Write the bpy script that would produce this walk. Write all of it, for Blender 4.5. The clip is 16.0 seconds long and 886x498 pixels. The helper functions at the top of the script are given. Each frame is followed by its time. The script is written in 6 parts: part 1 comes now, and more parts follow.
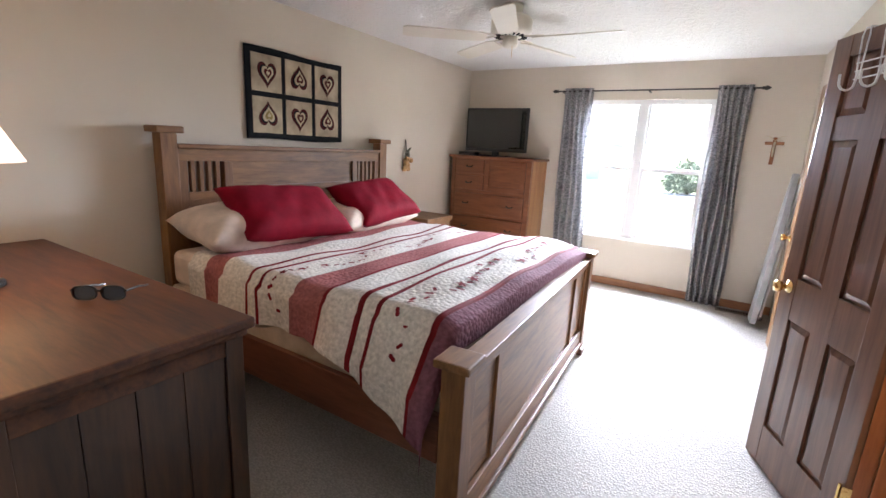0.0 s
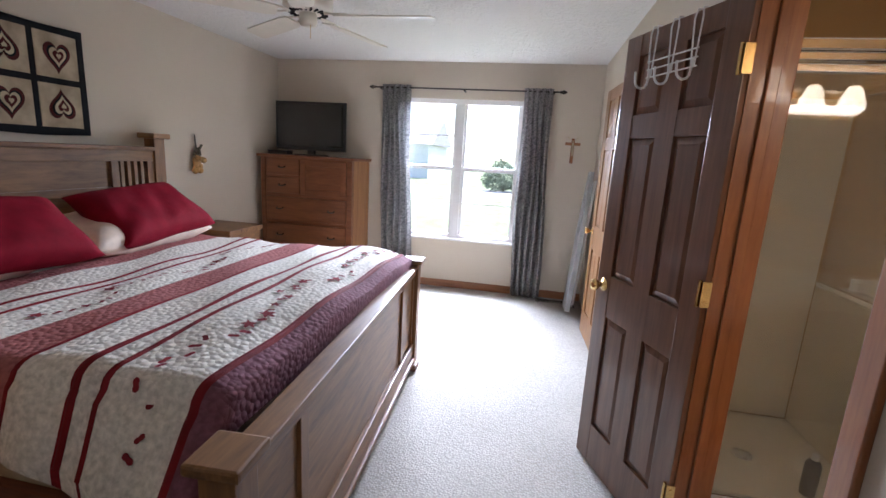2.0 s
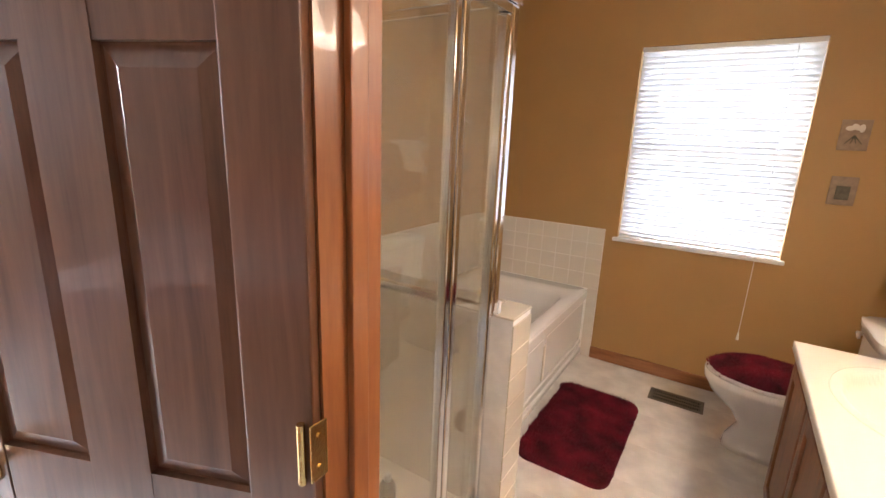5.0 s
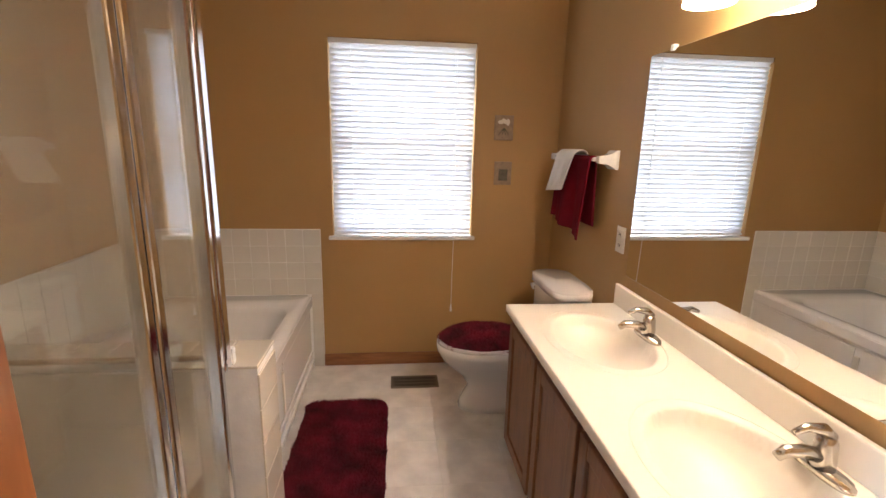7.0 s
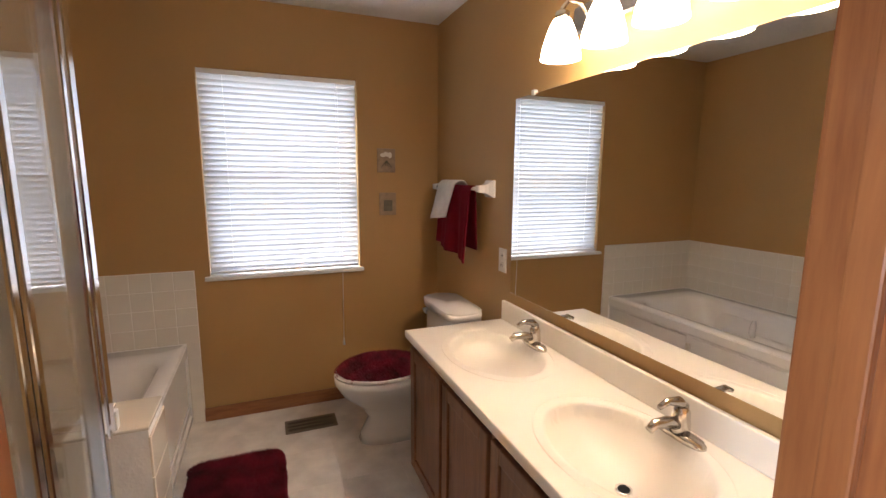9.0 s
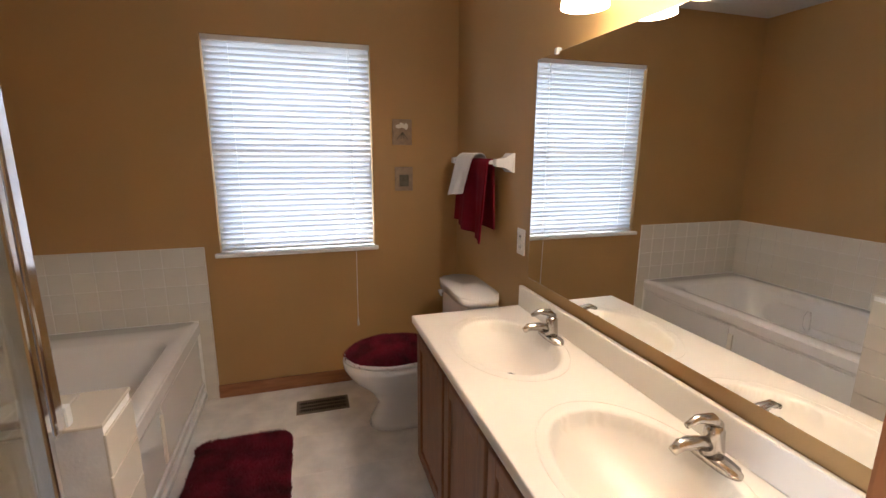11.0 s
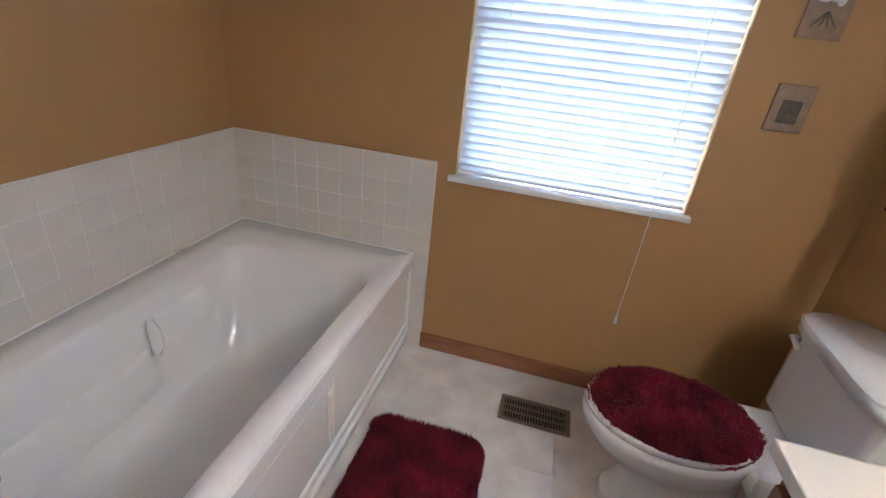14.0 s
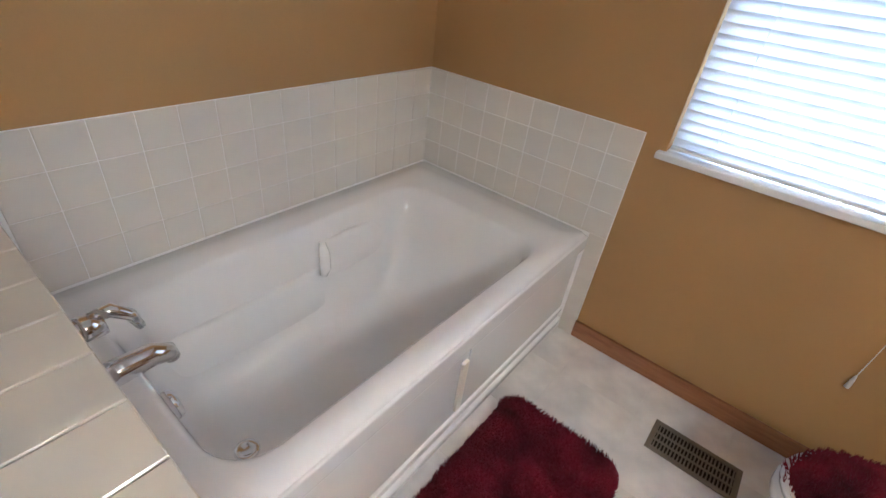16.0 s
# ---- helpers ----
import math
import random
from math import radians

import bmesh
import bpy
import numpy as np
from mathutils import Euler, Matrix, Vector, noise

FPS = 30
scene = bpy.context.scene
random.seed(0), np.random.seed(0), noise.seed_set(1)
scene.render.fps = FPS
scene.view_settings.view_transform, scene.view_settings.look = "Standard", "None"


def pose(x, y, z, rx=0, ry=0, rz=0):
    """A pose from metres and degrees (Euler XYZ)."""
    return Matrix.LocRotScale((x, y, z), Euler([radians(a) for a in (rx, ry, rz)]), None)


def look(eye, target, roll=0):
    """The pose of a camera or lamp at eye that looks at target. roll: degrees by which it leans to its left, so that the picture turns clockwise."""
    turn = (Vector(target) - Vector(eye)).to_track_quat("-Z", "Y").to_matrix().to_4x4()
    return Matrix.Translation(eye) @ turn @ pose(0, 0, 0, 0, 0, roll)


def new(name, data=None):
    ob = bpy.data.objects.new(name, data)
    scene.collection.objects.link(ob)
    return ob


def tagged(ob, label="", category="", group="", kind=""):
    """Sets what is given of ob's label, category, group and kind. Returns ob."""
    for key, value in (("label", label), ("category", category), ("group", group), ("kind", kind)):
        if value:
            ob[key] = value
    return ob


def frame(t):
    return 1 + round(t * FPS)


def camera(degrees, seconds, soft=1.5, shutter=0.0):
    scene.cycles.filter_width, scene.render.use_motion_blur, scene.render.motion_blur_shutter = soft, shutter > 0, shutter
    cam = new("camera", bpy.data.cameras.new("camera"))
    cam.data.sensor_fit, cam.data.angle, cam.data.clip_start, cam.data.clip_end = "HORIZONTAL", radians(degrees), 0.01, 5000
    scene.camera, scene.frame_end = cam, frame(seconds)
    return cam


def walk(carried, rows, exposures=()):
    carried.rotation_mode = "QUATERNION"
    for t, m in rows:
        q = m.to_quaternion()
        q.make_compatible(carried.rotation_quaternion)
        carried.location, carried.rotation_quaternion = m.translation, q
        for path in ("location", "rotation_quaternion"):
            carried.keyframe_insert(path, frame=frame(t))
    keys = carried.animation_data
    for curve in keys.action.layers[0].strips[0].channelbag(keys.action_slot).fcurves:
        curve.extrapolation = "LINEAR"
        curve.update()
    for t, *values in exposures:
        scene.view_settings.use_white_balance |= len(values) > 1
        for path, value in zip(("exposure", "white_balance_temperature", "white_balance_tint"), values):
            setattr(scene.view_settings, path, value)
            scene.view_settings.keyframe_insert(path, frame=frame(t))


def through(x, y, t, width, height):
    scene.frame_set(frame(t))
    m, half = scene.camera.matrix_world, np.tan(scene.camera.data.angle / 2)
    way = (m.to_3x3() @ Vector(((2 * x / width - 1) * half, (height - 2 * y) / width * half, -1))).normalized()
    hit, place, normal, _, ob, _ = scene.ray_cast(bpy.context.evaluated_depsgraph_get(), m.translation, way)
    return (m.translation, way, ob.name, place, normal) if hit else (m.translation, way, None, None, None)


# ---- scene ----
cam = camera(89.0, 16.0)
PATH = [
    (0, (0.188, -0.104, 1.467), (-0.826, 1.562, 1.025), 3.0),
    (0.5, (0.178, -0.067, 1.458), (-0.789, 1.629, 1.022), 2.6),
    (1, (0.154, -0.015, 1.448), (-0.698, 1.745, 1.028), 2.8),
    (1.5, (0.13, 0.1, 1.436), (-0.514, 1.95, 1.033), 3.3),
    (2, (0.14, 0.329, 1.456), (-0.216, 2.255, 1.055), 3.3),
    (2.5, (0.163, 0.549, 1.456), (0.201, 2.512, 1.079), 3.5),
    (3, (0.158, 0.799, 1.455), (0.623, 2.71, 1.09), 4.1),
    (3.5, (0.2, 1.028, 1.459), (1.034, 2.806, 1.076), 3.7),
    (4, (0.274, 1.222, 1.451), (1.438, 2.799, 1.055), 3.0),
    (4.5, (0.33, 1.388, 1.463), (1.763, 2.714, 1.03), 2.3),
    (5, (0.381, 1.505, 1.48), (2.02, 2.545, 0.997), 2.3),
    (5.2, (0.42, 1.558, 1.471), (2.13, 2.469, 0.975), 2.2),
    (7.3, (0.619, 1.743, 1.455), (2.539, 1.372, 1.039), 1.2),
    (7.5, (0.602, 1.775, 1.457), (2.506, 1.303, 1.065), 1.1),
    (8, (0.586, 1.797, 1.46), (2.451, 1.162, 1.115), 0.8),
    (8.5, (0.576, 1.796, 1.459), (2.413, 1.066, 1.153), 0.5),
    (10.8, (0.67, 1.665, 1.476), (2.518, 1.017, 1.068), 0.3),
    (11, (0.703, 1.626, 1.454), (2.572, 1.052, 1.032), 0.3),
    (11.5, (0.83, 1.595, 1.444), (2.723, 1.178, 0.952), 0.5),
    (12, (1.033, 1.619, 1.455), (2.932, 1.322, 0.904), 1.8),
    (12.5, (1.249, 1.622, 1.454), (3.157, 1.466, 0.873), 2.6),
    (13, (1.442, 1.64, 1.454), (3.34, 1.647, 0.825), 3.9),
    (13.5, (1.615, 1.665, 1.441), (3.462, 1.87, 0.7), 5.1),
    (14, (1.711, 1.74, 1.412), (3.468, 2.12, 0.536), 6.3),
    (14.5, (1.775, 1.779, 1.381), (3.409, 2.344, 0.375), 6.5),
    (15, (1.822, 1.79, 1.367), (3.317, 2.525, 0.261), 6.4),
    (15.5, (1.845, 1.806, 1.365), (3.257, 2.673, 0.244), 7.0),
    (16, (1.861, 1.811, 1.363), (3.218, 2.774, 0.253), 7.6),
]
EXPO = [(0.0, 2.5, 6000, 18), (1.5, 1.97, 5900, 18), (2.5, 1.62, 5800, 18), (3.2, 1.55, 5800, 18), (4.0, 1.98, 5950, 18), (5.0, 3.05, 6100, 18), (7.5, 2.6, 6050, 18), (8.5, 2.4, 6100, 19), (11.0, 2.33, 5700, 15), (13.0, 2.5, 5150, 13), (14.5, 2.82, 4650, 11), (16.0, 2.96, 4800, 10)]
walk(cam, [(t, look(eye, target, roll)) for t, eye, target, roll in PATH], EXPO)

# ---------------- world and light ----------------
world = bpy.data.worlds.new("overcast_day")
scene.world = world
world.use_nodes = True
wn = world.node_tree
sky = wn.nodes.new("ShaderNodeTexSky")
sky.sky_type = "NISHITA"
sky.sun_disc = False
sky.sun_elevation, sky.sun_rotation = radians(48), radians(40)
sky.air_density, sky.dust_density = 1.0, 0.6
wn.nodes["Background"].inputs[1].default_value = 0.15
wn.links.new(sky.outputs[0], wn.nodes["Background"].inputs[0])
sun = new("sun", bpy.data.lights.new("sun", "SUN"))
sun.data.energy, sun.data.angle, sun.data.color = 5.0, radians(25), (1.0, 0.96, 0.9)
sun.matrix_world = look((3, 10, 12), (0, 3, 0))


def area_lamp(name, eye, target, sx, sy, watts, color):
    ob = new(name, bpy.data.lights.new(name, "AREA"))
    ob.data.shape, ob.data.size, ob.data.size_y = "RECTANGLE", sx, sy
    ob.data.energy, ob.data.color = watts, color
    ob.matrix_world = look(eye, target)
    return ob


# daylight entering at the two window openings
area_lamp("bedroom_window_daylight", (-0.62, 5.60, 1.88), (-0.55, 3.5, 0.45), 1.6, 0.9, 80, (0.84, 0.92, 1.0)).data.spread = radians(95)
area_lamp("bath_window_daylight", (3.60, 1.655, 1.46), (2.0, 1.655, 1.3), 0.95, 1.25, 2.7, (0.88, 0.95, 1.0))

# ---------------- materials ----------------
def base_mat(name):
    m = bpy.data.materials.new(name)
    m.use_nodes = True
    return m, m.node_tree, m.node_tree.nodes["Principled BSDF"]


def node(nt, kind, **values):
    n = nt.nodes.new(kind)
    for key, value in values.items():
        n.inputs[key.replace("_", " ")].default_value = value
    return n


def ramp(nt, source, stops, constant=False):
    r = nt.nodes.new("ShaderNodeValToRGB")
    e = r.color_ramp.elements
    while len(e) > 1:
        e.remove(e[0])
    e[0].position, e[0].color = stops[0][0], (*stops[0][1], 1)
    for p, c in stops[1:]:
        k = e.new(p)
        k.color = (*c, 1)
    if constant:
        r.color_ramp.interpolation = "CONSTANT"
    nt.links.new(source, r.inputs[0])
    return r


def shade(c, f):
    return tuple(min(1, v * f) for v in c)


def paint(name, color, rough=0.5, var=0.12, scale=6.0, fine=80.0, bump=0.1, metal=0.0, coat=0.0, depth=0.004):
    """A surface of one colour with soft blotches, fine grain and relief."""
    m, nt, b = base_mat(name)
    tc = nt.nodes.new("ShaderNodeTexCoord")
    n1 = node(nt, "ShaderNodeTexNoise", Scale=scale, Detail=5.0)
    n2 = node(nt, "ShaderNodeTexNoise", Scale=fine, Detail=3.0)
    for n in (n1, n2):
        nt.links.new(tc.outputs["Object"], n.inputs["Vector"])
    r = ramp(nt, n1.outputs[0], [(0.25, shade(color, 1 - var)), (0.75, shade(color, 1 + var))])
    nt.links.new(r.outputs[0], b.inputs["Base Color"])
    b.inputs["Roughness"].default_value = rough
    b.inputs["Metallic"].default_value = metal
    b.inputs["Coat Weight"].default_value = coat
    if bump:
        k = node(nt, "ShaderNodeBump", Strength=bump, Distance=depth)
        nt.links.new(n2.outputs[0], k.inputs["Height"])
        nt.links.new(k.outputs[0], b.inputs["Normal"])
    return m


def wood(name, dark, light, stretch, rough=0.4, coat=0.15, scale=1.0):
    """Grain lines along one axis: stretch gives the scale along x, y and z."""
    m, nt, b = base_mat(name)
    tc = nt.nodes.new("ShaderNodeTexCoord")
    oi = nt.nodes.new("ShaderNodeObjectInfo")
    add = nt.nodes.new("ShaderNodeVectorMath")
    nt.links.new(tc.outputs["Object"], add.inputs[0])
    nt.links.new(oi.outputs["Random"], add.inputs[1])
    mp = nt.nodes.new("ShaderNodeMapping")
    mp.inputs["Scale"].default_value = tuple(v * scale for v in stretch)
    nt.links.new(add.outputs[0], mp.inputs["Vector"])
    n1 = node(nt, "ShaderNodeTexNoise", Scale=2.2, Detail=7.0, Roughness=0.62, Distortion=0.7)
    n2 = node(nt, "ShaderNodeTexNoise", Scale=11.0, Detail=3.0)
    nt.links.new(mp.outputs[0], n1.inputs["Vector"])
    nt.links.new(mp.outputs[0], n2.inputs["Vector"])
    mix = nt.nodes.new("ShaderNodeMath")
    mix.operation = "MULTIPLY_ADD"
    mix.inputs[1].default_value = 0.35
    nt.links.new(n2.outputs[0], mix.inputs[0])
    nt.links.new(n1.outputs[0], mix.inputs[2])
    r = ramp(nt, mix.outputs[0], [(0.45, dark), (0.66, tuple((a + c) / 2 for a, c in zip(dark, light))), (0.9, light)])
    nt.links.new(r.outputs[0], b.inputs["Base Color"])
    b.inputs["Roughness"].default_value = rough
    b.inputs["Coat Weight"].default_value = coat
    k = node(nt, "ShaderNodeBump", Strength=0.12, Distance=0.002)
    nt.links.new(mix.outputs[0], k.inputs["Height"])
    nt.links.new(k.outputs[0], b.inputs["Normal"])
    return m


def carpet_mat():
    m, nt, b = base_mat("berber_carpet")
    tc = nt.nodes.new("ShaderNodeTexCoord")
    v = node(nt, "ShaderNodeTexVoronoi", Scale=85.0, Randomness=0.75)
    n = node(nt, "ShaderNodeTexNoise", Scale=1.6, Detail=4.0)
    for q in (v, n):
        nt.links.new(tc.outputs["Object"], q.inputs["Vector"])
    r1 = ramp(nt, v.outputs["Distance"], [(0.0, (0.62, 0.59, 0.545)), (0.75, (0.42, 0.395, 0.36))])
    r2 = ramp(nt, n.outputs[0], [(0.3, (0.86, 0.85, 0.83)), (0.7, (1.0, 1.0, 1.0))])
    mx = nt.nodes.new("ShaderNodeMix")
    mx.data_type, mx.blend_type = "RGBA", "MULTIPLY"
    mx.inputs[0].default_value = 1.0
    nt.links.new(r1.outputs[0], mx.inputs[6])
    nt.links.new(r2.outputs[0], mx.inputs[7])
    nt.links.new(mx.outputs[2], b.inputs["Base Color"])
    b.inputs["Roughness"].default_value = 0.95
    k = node(nt, "ShaderNodeBump", Strength=0.8, Distance=0.006)
    k.invert = True
    nt.links.new(v.outputs["Distance"], k.inputs["Height"])
    nt.links.new(k.outputs[0], b.inputs["Normal"])
    return m


def glass_mat(name, tint=(1, 1, 1), rough=0.0, haze=0.0):
    m, nt, b = base_mat(name)
    nt.nodes.remove(b)
    out = nt.nodes["Material Output"]
    tr = nt.nodes.new("ShaderNodeBsdfTransparent")
    tr.inputs[0].default_value = (*tint, 1)
    gl = nt.nodes.new("ShaderNodeBsdfGlossy")
    gl.inputs["Roughness"].default_value = rough
    fr = nt.nodes.new("ShaderNodeLayerWeight")
    fr.inputs[0].default_value = 0.5
    pw = nt.nodes.new("ShaderNodeMath")
    pw.operation = "POWER"
    pw.inputs[1].default_value = 3.0
    nt.links.new(fr.outputs["Facing"], pw.inputs[0])
    ad = nt.nodes.new("ShaderNodeMath")
    ad.operation = "MULTIPLY_ADD"
    ad.inputs[1].default_value, ad.inputs[2].default_value = 0.8, 0.06
    nt.links.new(pw.outputs[0], ad.inputs[0])
    mx = nt.nodes.new("ShaderNodeMixShader")
    nt.links.new(ad.outputs[0], mx.inputs[0])
    nt.links.new(tr.outputs[0], mx.inputs[1])
    nt.links.new(gl.outputs[0], mx.inputs[2])
    nt.links.new(mx.outputs[0], out.inputs[0])
    if haze:
        # a thin milky layer, diffuse and translucent, uneven over the pane
        tc = nt.nodes.new("ShaderNodeTexCoord")
        n = node(nt, "ShaderNodeTexNoise", Scale=4.0, Detail=6.0)
        nt.links.new(tc.outputs["Object"], n.inputs["Vector"])
        r = ramp(nt, n.outputs[0], [(0.3, (haze * 0.6,) * 3), (0.7, (haze * 1.4,) * 3)])
        df = nt.nodes.new("ShaderNodeBsdfDiffuse")
        df.inputs[0].default_value = (0.80, 0.77, 0.70, 1)
        tl = nt.nodes.new("ShaderNodeBsdfTranslucent")
        tl.inputs[0].default_value = (0.80, 0.77, 0.70, 1)
        film = nt.nodes.new("ShaderNodeMixShader")
        nt.links.new(df.outputs[0], film.inputs[1])
        nt.links.new(tl.outputs[0], film.inputs[2])
        both = nt.nodes.new("ShaderNodeMixShader")
        nt.links.new(r.outputs[0], both.inputs[0])
        nt.links.new(mx.outputs[0], both.inputs[1])
        nt.links.new(film.outputs[0], both.inputs[2])
        nt.links.new(both.outputs[0], out.inputs[0])
    return m


def cloth(name, color, rough=0.9, var=0.2, weave=260.0, bump=0.3, through=0.0, sheen=0.0):
    m = paint(name, color, rough, var, 9.0, weave, bump)
    b = m.node_tree.nodes["Principled BSDF"]
    b.inputs["Sheen Weight"].default_value = sheen
    b.inputs["Specular IOR Level"].default_value = 0.12
    if through:
        nt = m.node_tree
        tl = nt.nodes.new("ShaderNodeBsdfTranslucent")
        tl.inputs[0].default_value = (*color, 1)
        mx = nt.nodes.new("ShaderNodeMixShader")
        mx.inputs[0].default_value = through
        nt.links.new(b.outputs[0], mx.inputs[1])
        nt.links.new(tl.outputs[0], mx.inputs[2])
        nt.links.new(mx.outputs[0], nt.nodes["Material Output"].inputs[0])
    return m


def glow(name, color, strength):
    m, nt, b = base_mat(name)
    b.inputs["Base Color"].default_value = (*color, 1)
    b.inputs["Emission Color"].default_value = (*color, 1)
    b.inputs["Emission Strength"].default_value = strength
    return m


def curtain_mat():
    """Grey curtain cloth with a paler branching leaf print."""
    m = cloth("printed_curtain", (0.24, 0.24, 0.245), 0.8, 0.1, 300, 0.2, 0.55)
    nt = m.node_tree
    b = nt.nodes["Principled BSDF"]
    tc = nt.nodes.new("ShaderNodeTexCoord")
    mp = nt.nodes.new("ShaderNodeMapping")
    mp.inputs["Scale"].default_value = (1.0, 0.3, 1.0)
    v = node(nt, "ShaderNodeTexNoise", Scale=26.0, Detail=3.0, Distortion=2.2)
    nt.links.new(tc.outputs["Object"], mp.inputs[0])
    nt.links.new(mp.outputs[0], v.inputs["Vector"])
    r = ramp(nt, v.outputs[0], [(0.43, (0.20, 0.20, 0.205)), (0.5, (0.68, 0.67, 0.65)), (0.55, (0.68, 0.67, 0.65)), (0.62, (0.21, 0.21, 0.215))])
    nt.links.new(r.outputs[0], b.inputs["Base Color"])
    return m


QUILT = [(-9, 0), (0.02, 3), (0.11, 2), (0.135, 0), (0.385, 2), (0.408, 0), (0.475, 2), (0.50, 0), (0.70, 2), (0.716, 1), (0.905, 0), (1.14, 2), (1.158, 0), (1.23, 2), (1.25, 0), (1.46, 1), (1.62, 0)]


def quilt_mat():
    """White stitched cotton with sewn bands of dusty rose, mulberry and narrow red piping, laid out along the bed."""
    m = cloth("pieced_quilt", (0.7, 0.66, 0.6), 0.9, 0.08, 240, 0.15)
    nt = m.node_tree
    b = nt.nodes["Principled BSDF"]
    tc = nt.nodes.new("ShaderNodeTexCoord")
    sx = nt.nodes.new("ShaderNodeSeparateXYZ")
    nt.links.new(tc.outputs["UV"], sx.inputs[0])
    tones = [(0.70, 0.655, 0.59), (0.34, 0.12, 0.115), (0.20, 0.012, 0.018), (0.21, 0.085, 0.11)]
    r = ramp(nt, sx.outputs[0], [(max(0.0, p) / 2.5, tones[k]) for p, k in QUILT], True)
    n1 = node(nt, "ShaderNodeTexNoise", Scale=55.0, Detail=4.0)
    nt.links.new(tc.outputs["Object"], n1.inputs["Vector"])
    rr = ramp(nt, n1.outputs[0], [(0.3, (0.72, 0.72, 0.72)), (0.7, (1.1, 1.1, 1.1))])
    mx = nt.nodes.new("ShaderNodeMix")
    mx.data_type, mx.blend_type = "RGBA", "MULTIPLY"
    mx.inputs[0].default_value = 1.0
    nt.links.new(r.outputs[0], mx.inputs[6])
    nt.links.new(rr.outputs[0], mx.inputs[7])
    nt.links.new(mx.outputs[2], b.inputs["Base Color"])
    v = node(nt, "ShaderNodeTexVoronoi", Scale=48.0)
    nt.links.new(tc.outputs["Object"], v.inputs["Vector"])
    k = node(nt, "ShaderNodeBump", Strength=0.55, Distance=0.008)
    k.invert = True
    nt.links.new(v.outputs["Distance"], k.inputs["Height"])
    nt.links.new(k.outputs[0], b.inputs["Normal"])
    return m


def ceiling_mat():
    m, nt, b = base_mat("textured_ceiling")
    tc = nt.nodes.new("ShaderNodeTexCoord")
    n = node(nt, "ShaderNodeTexNoise", Scale=16.0, Detail=4.0, Distortion=1.4)
    nt.links.new(tc.outputs["Object"], n.inputs["Vector"])
    r = ramp(nt, n.outputs[0], [(0.45, (0, 0, 0)), (0.6, (1, 1, 1))])
    k = node(nt, "ShaderNodeBump", Strength=0.45, Distance=0.012)
    nt.links.new(r.outputs[0], k.inputs["Height"])
    nt.links.new(k.outputs[0], b.inputs["Normal"])
    b.inputs["Base Color"].default_value = (0.74, 0.73, 0.70, 1)
    b.inputs["Roughness"].default_value = 0.9
    return m


def vinyl_mat():
    m = paint("marbled_vinyl", (0.76, 0.74, 0.70), 0.35, 0.2, 7.0, 30.0, 0.03)
    return m


def fur_mat(name, color):
    m = paint(name, color, 1.0, 0.8, 9.0, 170.0, 0.9, depth=0.012)
    return m


BEIGE = paint("beige_wall_paint", (0.60, 0.535, 0.44), 0.75, 0.03, 1.5, 120, 0.12)
OCHRE = paint("ochre_wall_paint", (0.425, 0.256, 0.094), 0.6, 0.05, 2.0, 120, 0.12)
CEIL = ceiling_mat()
CARPET = carpet_mat()
VINYL = vinyl_mat()
OAK_X = wood("oak_trim_x", (0.20, 0.075, 0.028), (0.38, 0.17, 0.07), (1, 9, 9))
OAK_Y = wood("oak_trim_y", (0.20, 0.075, 0.028), (0.38, 0.17, 0.07), (9, 1, 9))
OAK_Z = wood("oak_trim_z", (0.19, 0.056, 0.015), (0.34, 0.125, 0.038), (9, 9, 1), 0.35, 0.3)
DOOR = wood("dark_door_wood", (0.085, 0.032, 0.015), (0.19, 0.084, 0.043), (10, 10, 0.8), 0.32, 0.25)
BEDW = wood("bed_wood_x", (0.105, 0.042, 0.0125), (0.265, 0.125, 0.040), (1, 8, 8), 0.46, 0.1)
BEDWY = wood("bed_wood_y", (0.105, 0.042, 0.0125), (0.265, 0.125, 0.040), (8, 1, 8), 0.46, 0.1)
BEDWZ = wood("bed_wood_z", (0.105, 0.042, 0.0125), (0.255, 0.118, 0.039), (8, 8, 1), 0.46, 0.1)
RAILW = wood("rail_wood", (0.09, 0.03, 0.014), (0.19, 0.07, 0.035), (1, 8, 8), 0.45, 0.1)
# dark stain, deepened for the shadow the dresser stands in, most at its end
DRESS = wood("dresser_wood", (0.03, 0.009, 0.003), (0.12, 0.038, 0.011), (1, 8, 8), 0.5, 0.05)
DRESSZ_SHADED = wood("dresser_wood_z_shaded", (0.018, 0.007, 0.0028), (0.075, 0.031, 0.012), (7, 7, 0.8), 0.4, 0.2)
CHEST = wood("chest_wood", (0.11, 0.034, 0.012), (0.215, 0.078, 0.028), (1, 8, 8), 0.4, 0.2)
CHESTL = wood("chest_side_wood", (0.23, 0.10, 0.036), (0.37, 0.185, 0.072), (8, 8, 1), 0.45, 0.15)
VANW = wood("vanity_oak", (0.15, 0.058, 0.023), (0.30, 0.130, 0.054), (9, 9, 1), 0.4, 0.2)
WHITE = paint("white_vinyl_frame", (0.80, 0.80, 0.79), 0.4, 0.03, 5, 60, 0.02)
ENAMEL = paint("white_glazed_ceramic", (0.82, 0.81, 0.79), 0.08, 0.02, 3, 40, 0.0, coat=0.5)
TUBM = paint("white_acrylic", (0.88, 0.875, 0.865), 0.14, 0.02, 3, 40, 0.0, coat=0.4)
TILE = paint("cream_wall_tile", (0.74, 0.705, 0.64), 0.12, 0.05, 4, 60, 0.02, coat=0.3)
